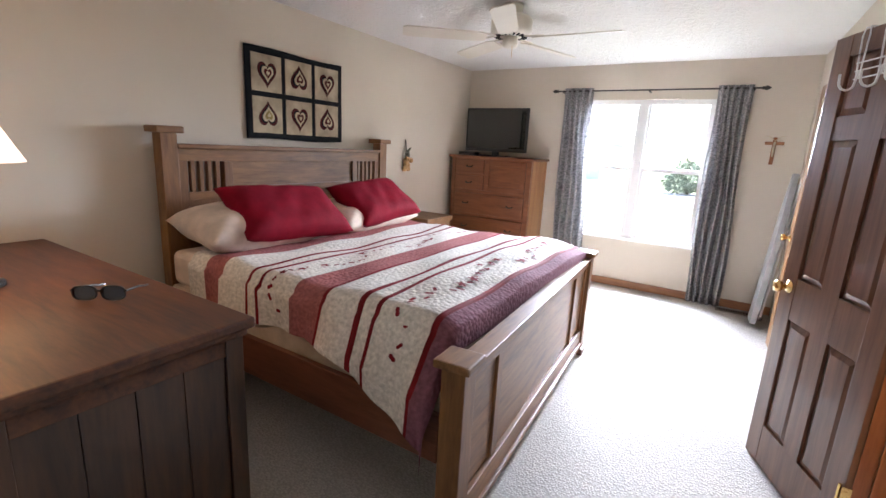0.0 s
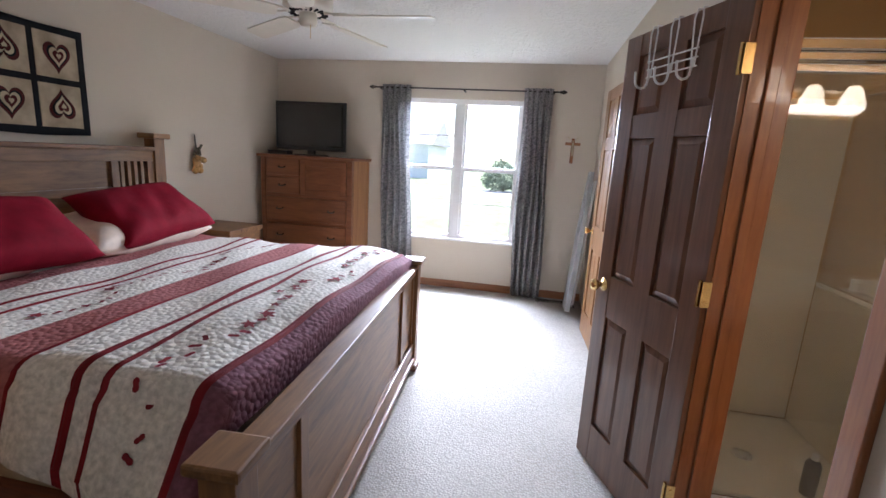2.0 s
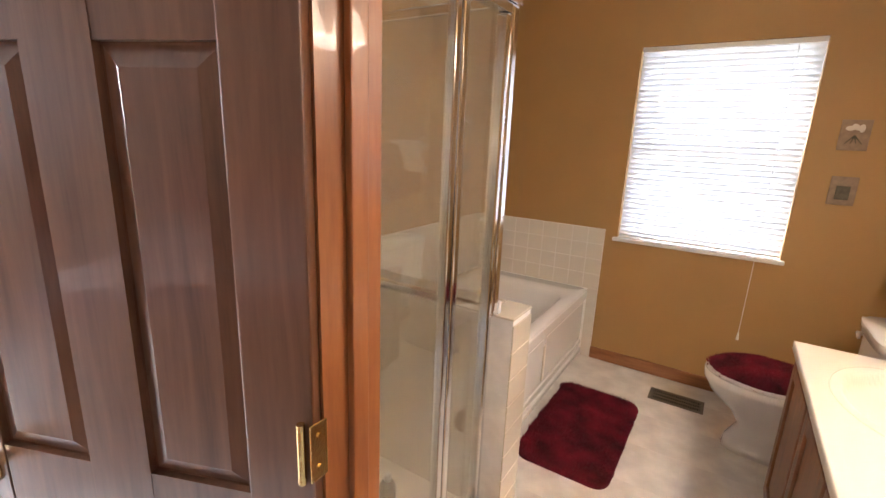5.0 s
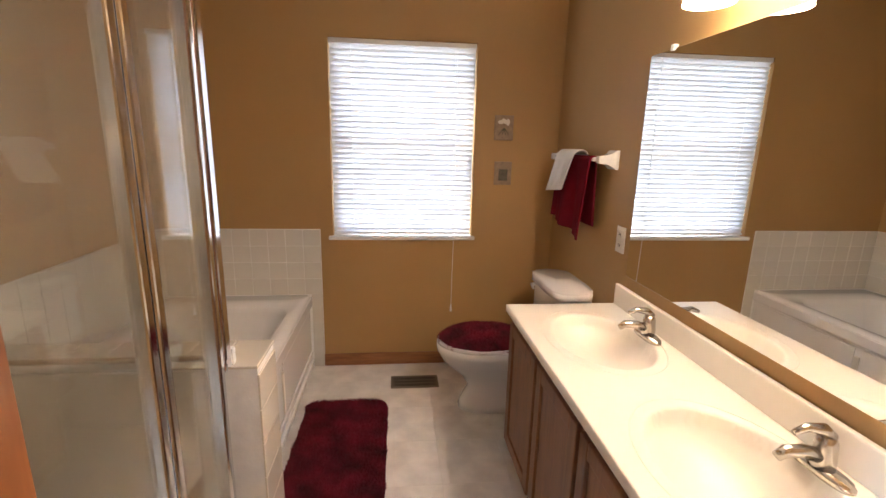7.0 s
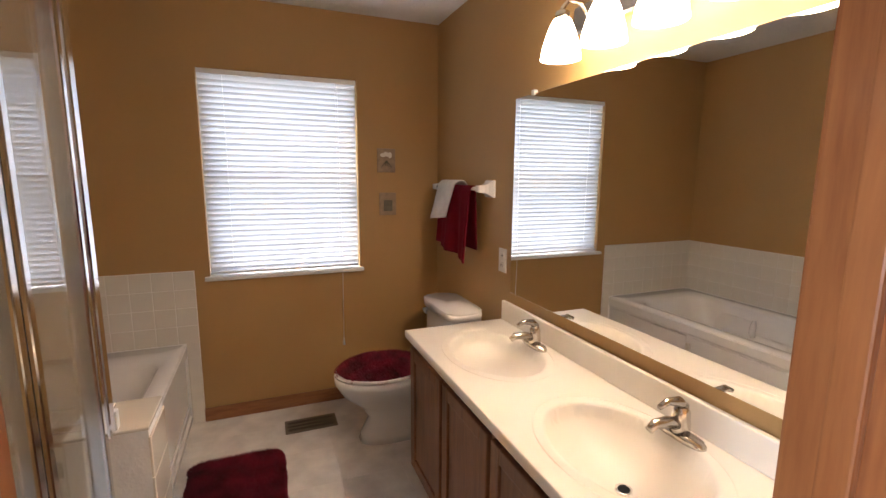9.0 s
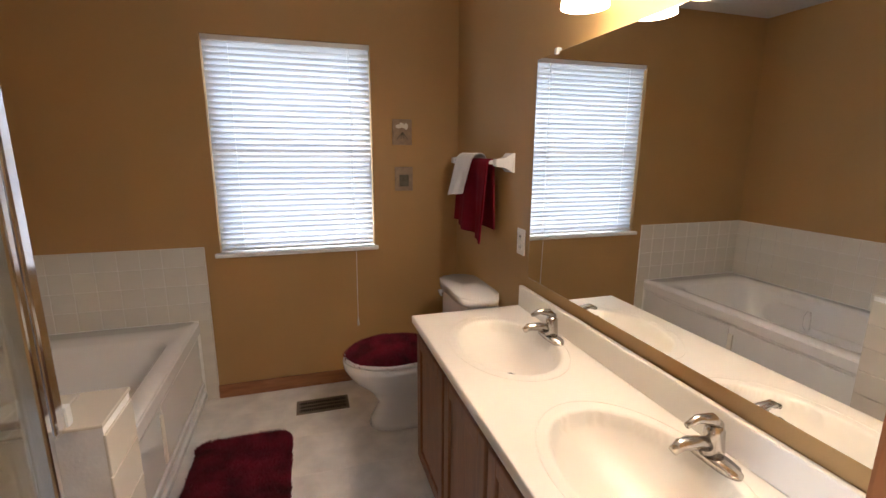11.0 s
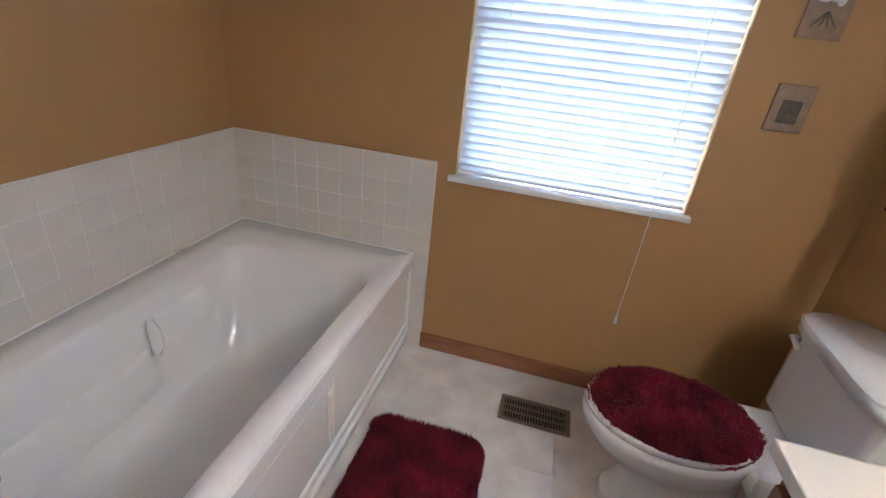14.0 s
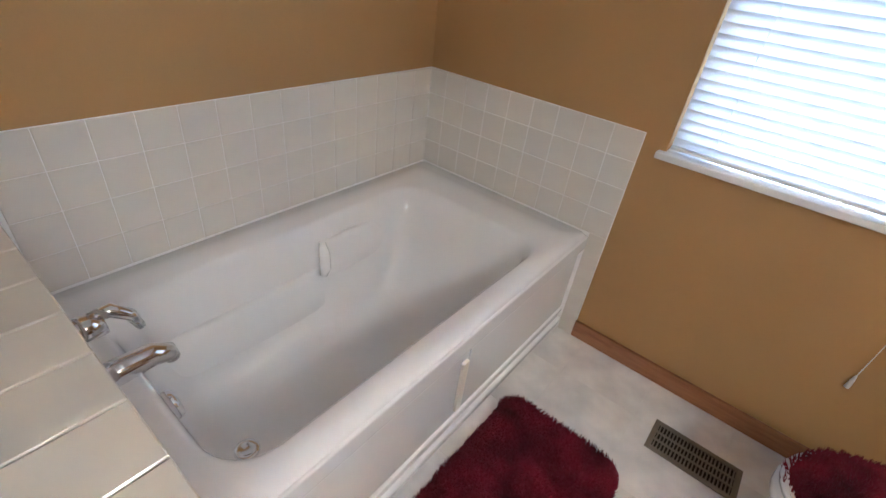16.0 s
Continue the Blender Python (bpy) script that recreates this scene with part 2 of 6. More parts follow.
# the same cream tile, with the half wall's shade put into its colour
TILE_SHADED = paint("cream_wall_tile_shaded", (0.72, 0.67, 0.585), 0.15, 0.05, 4, 60, 0.02, coat=0.3)
GROUT = paint("white_grout", (0.90, 0.89, 0.87), 0.9, 0.06, 20, 120, 0.2)
MARBLE = paint("cultured_marble", (0.80, 0.755, 0.67), 0.32, 0.03, 3, 40, 0.0, coat=0.12)
SURROUND = paint("almond_shower_surround", (0.74, 0.68, 0.55), 0.3, 0.04, 3, 60, 0.02)
CHROME = paint("polished_chrome", (0.78, 0.78, 0.79), 0.12, 0.02, 5, 60, 0.0, 1.0)
NICKEL = paint("brushed_nickel", (0.58, 0.54, 0.48), 0.22, 0.06, 20, 160, 0.05, 1.0)
BRASS = paint("worn_brass", (0.78, 0.54, 0.22), 0.25, 0.15, 40, 150, 0.1, 1.0)
DARKM = paint("dark_bronze_metal", (0.05, 0.045, 0.04), 0.45, 0.2, 30, 120, 0.1, 0.6)
VENTM = paint("taupe_vent_metal", (0.22, 0.19, 0.15), 0.45, 0.1, 20, 100, 0.05, 0.4)
# near-black colour for solid pieces that stand for the shade inside openings
OPENING_SHADE = paint("painted_opening_shade", (0.012, 0.012, 0.012), 0.9, 0.1, 20, 60, 0.0)
BLACK = paint("black_plastic", (0.012, 0.012, 0.014), 0.3, 0.1, 20, 90, 0.05)
SCREEN = paint("dark_tv_glass", (0.008, 0.009, 0.011), 0.06, 0.05, 3, 60, 0.0, coat=0.6)
FANW = paint("cream_fan_enamel", (0.72, 0.68, 0.58), 0.35, 0.04, 8, 60, 0.03)
GLASS = glass_mat("window_glass")
SHGLASS = glass_mat("shower_glass", (0.96, 0.965, 0.95), 0.0, 0.085)
MIRROR = paint("silvered_mirror", (0.88, 0.89, 0.88), 0.0, 0.0, 3, 30, 0.0, 1.0)
QUILTM = quilt_mat()
REDP = cloth("crimson_pillow_cloth", (0.20, 0.003, 0.014), 0.8, 0.25, 220, 0.3)
CREAMP = cloth("cream_floral_pillow_cloth", (0.68, 0.56, 0.46), 0.9, 0.2, 220, 0.3)
BOXS = cloth("checked_box_spring_cloth", (0.50, 0.42, 0.33), 0.9, 0.25, 120, 0.5)
CURT = curtain_mat()
FUR = fur_mat("burgundy_shag", (0.16, 0.007, 0.021))
TOWR = cloth("burgundy_terry", (0.16, 0.006, 0.014), 1.0, 0.2, 190, 0.9)
TOWW = cloth("white_terry", (0.75, 0.72, 0.67), 1.0, 0.08, 190, 0.9)
NAVY = cloth("black_quilt_binding", (0.016, 0.018, 0.022), 0.95, 0.2, 200, 0.4)
PATCH = cloth("calico_patch", (0.42, 0.35, 0.25), 0.95, 0.35, 60, 0.4)
MAROON = cloth("maroon_applique", (0.085, 0.022, 0.022), 0.95, 0.3, 90, 0.4)
TANP = cloth("tan_applique", (0.50, 0.42, 0.29), 0.95, 0.3, 90, 0.4)
OLIVE = cloth("olive_applique", (0.26, 0.20, 0.08), 0.95, 0.3, 90, 0.4)
IRONC = cloth("silver_board_cover", (0.42, 0.43, 0.45), 0.5, 0.2, 60, 0.4)
SLAT = cloth("white_blind_slat", (0.76, 0.765, 0.765), 0.5, 0.02, 60, 0.0, 0.21, 0.0)
SHADE = glow("lit_lampshade", (1.0, 0.86, 0.66), 0.16)
BULB = glow("frosted_lit_glass", (1.0, 0.83, 0.58), 4.3)
GRASS = paint("lawn", (0.20, 0.25, 0.12), 0.95, 0.3, 2, 60, 0.6, depth=0.03)
ASPH = paint("driveway_concrete", (0.45, 0.44, 0.42), 0.9, 0.1, 3, 60, 0.2)
SIDING = paint("pale_house_siding", (0.62, 0.62, 0.62), 0.7, 0.05, 3, 30, 0.1)
ROOF = paint("grey_shingle_roof", (0.30, 0.30, 0.31), 0.9, 0.2, 6, 40, 0.3)
LEAF = paint("shrub_leaf", (0.19, 0.23, 0.15), 0.7, 0.4, 8, 60, 0.2)
BARK = paint("shrub_bark", (0.09, 0.06, 0.04), 0.9, 0.3, 20, 80, 0.4)
BEAN = paint("dried_gourd_skin", (0.42, 0.24, 0.08), 0.5, 0.4, 40, 120, 0.3)
GREENL = paint("grey_green_ribbon", (0.12, 0.11, 0.08), 0.8, 0.3, 40, 120, 0.3)

# ---------------- mesh helpers ----------------
WORLD = {}


def thing(name, x, y, z, label, category, group="", kind=""):
    ob = new(name)
    ob.empty_display_size = 0.05
    ob.matrix_world = Matrix.Translation((x, y, z))
    WORLD[ob.name] = Matrix.Translation((x, y, z))
    return tagged(ob, label, category, group, kind)


def part(name, bm, material, parent=None, label="", m=None, smooth=False):
    """Links a bmesh, built in world places, as one mesh object, under a thing or a part."""
    if m is not None:
        bm.transform(m)
    me = bpy.data.meshes.new(name)
    if parent is not None:
        bm.transform(WORLD[parent.name].inverted())
    bmesh.ops.recalc_face_normals(bm, faces=bm.faces)
    for f in bm.faces:
        f.smooth = smooth
    bm.to_mesh(me)
    bm.free()
    me.materials.append(material)
    ob = new(name, me)
    if parent is not None:
        ob.parent = parent
        WORLD[ob.name] = WORLD[parent.name]
    else:
        WORLD[ob.name] = Matrix()
    return tagged(ob, label)


def solid(name, bm, material, label, category, kind="", group="", smooth=False, m=None):
    """A thing of one mesh, with its origin at its base."""
    if m is not None:
        bm.transform(m)
    vs = [v.co for v in bm.verts]
    o = Vector(((min(v.x for v in vs) + max(v.x for v in vs)) / 2, (min(v.y for v in vs) + max(v.y for v in vs)) / 2, min(v.z for v in vs)))
    bm.transform(Matrix.Translation(-o))
    ob = part(name, bm, material, None, "", None, smooth)
    ob.matrix_world = Matrix.Translation(o)
    WORLD[ob.name] = Matrix.Translation(o)
    return tagged(ob, label, category, group, kind)


def box(x0, x1, y0, y1, z0, z1, bevel=0.0, bm=None, seg=2):
    own = bmesh.new()
    g = bmesh.ops.create_cube(own, size=1.0)
    bmesh.ops.transform(own, matrix=Matrix.Translation(((x0 + x1) / 2, (y0 + y1) / 2, (z0 + z1) / 2)) @ Matrix.Diagonal((x1 - x0, y1 - y0, z1 - z0, 1)), verts=own.verts)
    if bevel:
        bmesh.ops.bevel(own, geom=list(own.edges), offset=bevel, segments=seg, profile=0.6, affect="EDGES")
    if bm is None:
        return own
    return joined(bm, own)


def joined(bm, other):
    me = bpy.data.meshes.new("scratch")
    other.to_mesh(me)
    other.free()
    bm.from_mesh(me)
    bpy.data.meshes.remove(me)
    return bm


def lathe(profile, steps=28, cap=True):
    """A turned shape about z from (radius, height) pairs."""
    bm = bmesh.new()
    rings = []
    for r, z in profile:
        rings.append([bm.verts.new((r * math.cos(a), r * math.sin(a), z)) for a in (2 * math.pi * k / steps for k in range(steps))])
    for a, b in zip(rings, rings[1:]):
        for k in range(steps):
            bm.faces.new((a[k], a[(k + 1) % steps], b[(k + 1) % steps], b[k]))
    if cap:
        bm.faces.new(rings[0])
        bm.faces.new(rings[-1])
    return bm


def tube(points, radius, steps=10, bm=None):
    """A round bar along points; radius is one number or one for each point."""
    own = bmesh.new()
    pts = [Vector(p) for p in points]
    radii = radius if isinstance(radius, (list, tuple)) else [radius] * len(pts)
    rings = []
    side = None
    for i, p in enumerate(pts):
        d = (pts[min(i + 1, len(pts) - 1)] - pts[max(i - 1, 0)]).normalized()
        if side is None:
            side = d.orthogonal().normalized()
        side = (side - d * side.dot(d)).normalized()
        up = d.cross(side)
        rings.append([own.verts.new(p + radii[i] * (math.cos(a) * side + math.sin(a) * up)) for a in (2 * math.pi * k / steps for k in range(steps))])
    for a, b in zip(rings, rings[1:]):
        for k in range(steps):
            own.faces.new((a[k], a[(k + 1) % steps], b[(k + 1) % steps], b[k]))
    own.faces.new(rings[0])
    own.faces.new(rings[-1])
    return own if bm is None else joined(bm, own)


def sheet(fn, nu, nv, thick=0.0):
    """A surface fn(u, v), u and v from 0 to 1, with thickness if given."""
    bm = bmesh.new()
    g = [[bm.verts.new(fn(i / nu, j / nv)) for j in range(nv + 1)] for i in range(nu + 1)]
    for i in range(nu):
        for j in range(nv):
            bm.faces.new((g[i][j], g[i + 1][j], g[i + 1][j + 1], g[i][j + 1]))
    if thick:
        bmesh.ops.recalc_face_normals(bm, faces=bm.faces)
        bmesh.ops.solidify(bm, geom=list(bm.faces), thickness=thick)
    return bm


def prism(outline, z0, z1, bevel=0.0):
    """An upright block on a closed outline of (x, y)."""
    bm = bmesh.new()
    a = [bm.verts.new((x, y, z0)) for x, y in outline]
    b = [bm.verts.new((x, y, z1)) for x, y in outline]
    n = len(a)
    bm.faces.new(a)
    top = bm.faces.new(b)
    for k in range(n):
        bm.faces.new((a[k], a[(k + 1) % n], b[(k + 1) % n], b[k]))
    if bevel:
        bmesh.ops.bevel(bm, geom=list(top.edges), offset=bevel, segments=3, affect="EDGES")
    return bm


def ellipse(cx, cy, rx, ry, n=32, power=2.0):
    out = []
    for k in range(n):
        a = 2 * math.pi * k / n
        c, s = math.cos(a), math.sin(a)
        out.append((cx + rx * math.copysign(abs(c) ** (2 / power), c), cy + ry * math.copysign(abs(s) ** (2 / power), s)))
    return out


def structure(name, bm, material, label, category):
    return tagged(part(name, bm, material), label, category, "", "structure")


# ---------------- the shell ----------------
XW, YN, XE, YS = -2.77, 5.235, 0.765, 0.02       # bedroom
BX0, BX1, BY0, BY1 = 0.880, 3.45, 0.69, 3.125    # bathroom
H = 2.425
HALLY = -1.5
structure("floor", box(XW - 0.12, XE + 0.05, HALLY - 0.1, YN + 0.12, -0.12, 0.0), CARPET, "cream looped berber carpet over the whole bedroom floor", "floor")
structure("floor_bathroom", box(XE + 0.05, BX1 + 0.12, BY0 - 0.1, BY1 + 0.12, -0.12, -0.004), VINYL, "pale marbled vinyl under the bathroom floor tiles", "floor")
structure("ceiling", box(XW - 0.12, XE + 0.06, HALLY - 0.1, YN + 0.12, H, H + 0.12), CEIL, "white textured bedroom ceiling", "ceiling")
structure("ceiling_bathroom", box(XE + 0.06, BX1 + 0.12, BY0 - 0.1, BY1 + 0.12, H, H + 0.12), CEIL, "white textured bathroom ceiling", "ceiling")
structure("wall_west", box(XW - 0.12, XW, YS, YN + 0.12, 0, H), BEIGE, "beige painted wall behind the bed", "wall")
wx0, wx1, wz0, wz1 = -1.34, 0.02, 0.565, 2.06
wn_ = box(XW, wx0, YN, YN + 0.12, 0, H)
for a in ((wx1, XE + 0.12, 0, H), (wx0, wx1, 0, wz0), (wx0, wx1, wz1, H)):
    box(a[0], a[1], YN, YN + 0.12, a[2], a[3], 0, wn_)
structure("wall_north", wn_, BEIGE, "beige painted window wall of the bedroom", "wall")
structure("wall_south", box(XW - 0.12, -0.95, YS - 0.12, YS, 0, H), BEIGE, "beige painted wall behind the dresser", "wall")
structure("wall_hall_west", box(-1.07, -0.95, HALLY, YS - 0.12, 0, H), BEIGE, "beige painted entry wall", "wall")
structure("wall_hall_south", box(-1.07, XE + 0.115, HALLY - 0.12, HALLY, 0, H), BEIGE, "beige painted end wall of the entry", "wall")
DY0, DY1, DZ = 1.215, 1.955, 2.03
# one partition: beige towards the bedroom, ochre towards the bathroom
pa = box(XE, XE + 0.055, HALLY, DY0, 0, H)
box(XE, XE + 0.055, DY1, YN, 0, H, 0, pa)
box(XE, XE + 0.055, DY0, DY1, DZ, H, 0, pa)
structure("wall_east", pa, BEIGE, "beige painted partition wall with the bathroom doorway", "wall")
pb = box(XE + 0.055, BX0, BY0 - 0.12, DY0, 0, H)
box(XE + 0.055, BX0, DY1, BY1 + 0.12, 0, H, 0, pb)
box(XE + 0.055, BX0, DY0, DY1, DZ, H, 0, pb)
structure("wall_bath_west", pb, OCHRE, "ochre painted bathroom wall beside the doorway", "wall")
structure("wall_bath_south", box(BX0, BX1 + 0.12, BY0 - 0.12, BY0, 0, H), OCHRE, "ochre painted wall behind mirror and toilet", "wall")
structure("wall_bath_north", box(BX0, BX1 + 0.12, BY1, BY1 + 0.12, 0, H), OCHRE, "ochre painted wall above the tub tiles", "wall")
by0, by1, bz0, bz1 = 1.225, 2.10, 0.885, 2.045
we = box(BX1, BX1 + 0.12, BY0, by0, 0, H)
for a in ((by1, BY1, 0, H), (by0, by1, 0, bz0), (by0, by1, bz1, H)):
    box(BX1, BX1 + 0.12, a[0], a[1], a[2], a[3], 0, we)
structure("wall_bath_east", we, OCHRE, "ochre painted bathroom window wall", "wall")

# baseboards
structure("baseboard_north", box(XW, XE, YN - 0.014, YN, 0, 0.083, 0.004), OAK_X, "oak baseboard under the bedroom window", "baseboard")
structure("baseboard_west", box(XW, XW + 0.014, YS, YN - 0.014, 0, 0.083, 0.004), OAK_Y, "oak baseboard behind the bed", "baseboard")
structure("baseboard_east", box(XE - 0.014, XE, DY1 + 0.07, 3.55, 0, 0.083, 0.004), OAK_Y, "oak baseboard on the partition wall", "baseboard")
structure("baseboard_bath_east", box(BX1 - 0.014, BX1, BY0, 2.18, 0, 0.083, 0.004), OAK_Y, "oak baseboard under the bathroom window", "baseboard")
structure("baseboard_bath_south", box(2.49, BX1 - 0.014, BY0, BY0 + 0.014, 0, 0.083, 0.004), OAK_X, "oak baseboard behind the toilet", "baseboard")

# doorway lining, stops and casing
fr = thing("door_1", XE + 0.057, DY1, 0, "oak door frame of the bathroom doorway with brass hinges", "door frame", "", "structure")
part("jamb", box(XE - 0.002, BX0 + 0.002, DY1 - 0.022, DY1 - 0.002, 0, DZ - 0.02), OAK_Z, fr)
part("jamb", box(XE - 0.002, BX0 + 0.002, DY0 + 0.002, DY0 + 0.022, 0, DZ - 0.02), OAK_Z, fr)
part("head_jamb", box(XE - 0.002, BX0 + 0.002, DY0 + 0.002, DY1 - 0.002, DZ - 0.02, DZ - 0.002), OAK_Y, fr)
part("door_stop", box(XE + 0.045, XE + 0.078, DY1 - 0.035, DY1 - 0.022, 0, DZ - 0.02, 0.003), OAK_Z, fr)
part("door_stop", box(XE + 0.045, XE + 0.078, DY0 + 0.022, DY0 + 0.035, 0, DZ - 0.02, 0.003), OAK_Z, fr)
for x0, x1 in ((XE - 0.016, XE), (BX0, BX0 + 0.016)):
    part("casing", box(x0, x1, DY1 - 0.008, DY1 + 0.052, 0, DZ + 0.05, 0.004), OAK_Z, fr)
    part("casing", box(x0, x1, DY0 - 0.052, DY0 + 0.008, 0, DZ + 0.05, 0.004), OAK_Z, fr)
    part("head_casing", box(x0, x1, DY0 + 0.008, DY1 - 0.008, DZ - 0.008, DZ + 0.05, 0.004), OAK_Y, fr)


def hinge(parent, y, m):
    """Two brass plates and a barrel, for the door's edge and the jamb."""
    for zc in (0.27, 1.05, 1.80):
        h = part("hinge", box(XE - 0.03, XE + 0.0, DY1 - 0.026, DY1 - 0.0235, zc - 0.045, zc + 0.045, 0.001), BRASS, parent, "worn brass hinge")
        part("barrel", tube([(XE - 0.034, DY1 - 0.012, zc - 0.047), (XE - 0.034, DY1 - 0.012, zc + 0.047)], 0.006), BRASS, h)
        part("screw", tube([(XE - 0.015, DY1 - 0.026, zc + 0.025), (XE - 0.015, DY1 - 0.0285, zc + 0.025)], 0.004), BRASS, h)
        part("screw", tube([(XE - 0.015, DY1 - 0.026, zc - 0.025), (XE - 0.015, DY1 - 0.0285, zc - 0.025)], 0.004), BRASS, h)


def six_panel_door(name, width, height, m, wood_m, label, knob_side=1, hooks=True):
    """A leaf from its hinge edge at x = 0 to x = width; thickness along y."""
    base = m.translation
    d = thing(name, base.x, base.y, base.z, label, "door")
    t = 0.035
    st, mid = 0.105 * width / 0.66, 0.11 * width / 0.66
    rails = [(0.0, 0.20), (0.755, 0.95), (1.565, 1.66), (height - 0.085, height)]
    for x0, x1 in ((0, st), (width - st, width)):
        part("stile", box(x0, x1, 0, t, 0, height, 0.003), wood_m, d, "", m)
    part("stile", box(width / 2 - mid / 2, width / 2 + mid / 2, 0.001, t - 0.001, 0.2, height - 0.085), wood_m, d, "", m)
    for z0, z1 in rails:
        part("rail", box(st, width - st, 0.0015, t - 0.0015, z0, z1), wood_m, d, "", m)
    for (za, zb) in ((0.20, 0.755), (0.95, 1.565), (1.66, height - 0.085)):
        for x0, x1 in ((st, width / 2 - mid / 2), (width / 2 + mid / 2, width - st)):
            bm = box(x0, x1, 0.013, t - 0.013, za, zb)
            for ya, yb in ((0.013, 0.004), (t - 0.013, t - 0.004)):
                o = [(x0 + 0.004, za + 0.004), (x1 - 0.004, za + 0.004), (x1 - 0.004, zb - 0.004), (x0 + 0.004, zb - 0.004)]
                i = [(x0 + 0.03, za + 0.03), (x1 - 0.03, za + 0.03), (x1 - 0.03, zb - 0.03), (x0 + 0.03, zb - 0.03)]
                vo = [bm.verts.new((x, ya, z)) for x, z in o]
                vi = [bm.verts.new((x, yb, z)) for x, z in i]
                bm.faces.new(vi)
                for k in range(4):
                    bm.faces.new((vo[k], vo[(k + 1) % 4], vi[(k + 1) % 4], vi[k]))
            part("panel", bm, wood_m, d, "", m)
    kx, kz = width - 0.06, 0.90
    prof = [(0.030, 0), (0.031, 0.004), (0.012, 0.010), (0.010, 0.028), (0.022, 0.036), (0.028, 0.048), (0.024, 0.060), (0.006, 0.064)]
    for s, y in ((-1, 0), (1, t)):
        k = lathe(prof, 24)
        k.transform(Matrix.Translation((kx, y, kz)) @ Matrix.Rotation(radians(90 * -s), 4, "X"))
        part("knob", k, BRASS, d, "brass door knob", m, True)
    return d


leaf_dir = math.atan2(2.53 - 1.93, 0.50 - 0.742)
leaf = six_panel_door("bathroom_door", 0.655, 1.985, Matrix.Translation((0.742, 1.93, 0.012)) @ Matrix.Rotation(leaf_dir, 4, "Z") @ Matrix.Translation((0, -0.035, 0)), DOOR, "dark brown six-panel wooden door standing wide open", True)
hinge(fr, 0, None)

closet = six_panel_door("closet_door", 0.71, 2.03, Matrix.Translation((XE - 0.045, 3.62, 0.012)) @ Matrix.Rotation(radians(93), 4, "Z") @ Matrix.Translation((0, -0.035, 0)), CHESTL, "golden oak six-panel closet door, slightly ajar")
structure("trim_closet", box(XE - 0.012, XE, 4.36, 4.42, 0, 2.1, 0.003), OAK_Z, "oak casing of the closet door", "trim")


def over_door_hooks():
    m = Matrix.Translation((0.742, 1.93, 0.012)) @ Matrix.Rotation(leaf_dir, 4, "Z") @ Matrix.Translation((0, -0.035, 0))
    p = m @ Vector((0.4, 0.04, 1.75))
    rack = thing("hook_rack", p.x, p.y, p.z, "white wire rack of coat hooks hung over the door top", "hook rack")
    y = 0.043
    for zz in (1.80, 1.83, 1.86):
        part("bar", tube([(0.20, y, zz), (0.48, y, zz)], 0.003, 8), WHITE, rack, "", m)
    for xx in (0.22, 0.34, 0.46):
        part("strap", tube([(xx - 0.008, y, 1.80), (xx - 0.02, y + 0.002, 1.96), (xx - 0.012, y, 1.99), (xx - 0.012, -0.006, 1.99), (xx + 0.012, -0.006, 1.99), (xx + 0.012, y, 1.99), (xx + 0.02, y + 0.002, 1.96), (xx + 0.008, y, 1.80)], 0.003, 8), WHITE, rack, "", m)
        pts = [(xx, y, 1.83), (xx, y + 0.004, 1.79)] + [(xx, y + 0.032 - 0.028 * math.cos(a), 1.785 - 0.03 * math.sin(a)) for a in (0.5, 1.0, 1.57, 2.1, 2.6, 3.1)] + [(xx, y + 0.062, 1.815)]
        part("hook", tube(pts, 0.0045, 8), WHITE, rack, "", m)


over_door_hooks()

# ---------------- bedroom window, curtains, outside ----------------
win = thing("window_1", (wx0 + wx1) / 2, YN + 0.06, wz0, "white twin double-hung vinyl window with thin grilles", "window", "", "structure")
ya, yb = YN + 0.03, YN + 0.10
part("window_frame", box(wx0, wx0 + 0.045, ya, yb, wz0, wz1), WHITE, win)
part("window_frame", box(wx1 - 0.045, wx1, ya, yb, wz0, wz1), WHITE, win)
part("window_frame", box(wx0 + 0.045, wx1 - 0.045, ya, yb, wz1 - 0.05, wz1), WHITE, win)
part("window_frame", box(wx0 + 0.045, wx1 - 0.045, ya, yb, wz0, wz0 + 0.045), WHITE, win)
xm = (wx0 + wx1) / 2
part("mullion", box(xm - 0.04, xm + 0.04, ya - 0.006, yb, wz0 + 0.045, wz1 - 0.05, 0.004), WHITE, win)
part("window_sill", box(wx0 - 0.02, wx1 + 0.02, YN - 0.03, YN + 0.03, wz0 - 0.022, wz0 + 0.002, 0.006), WHITE, win)
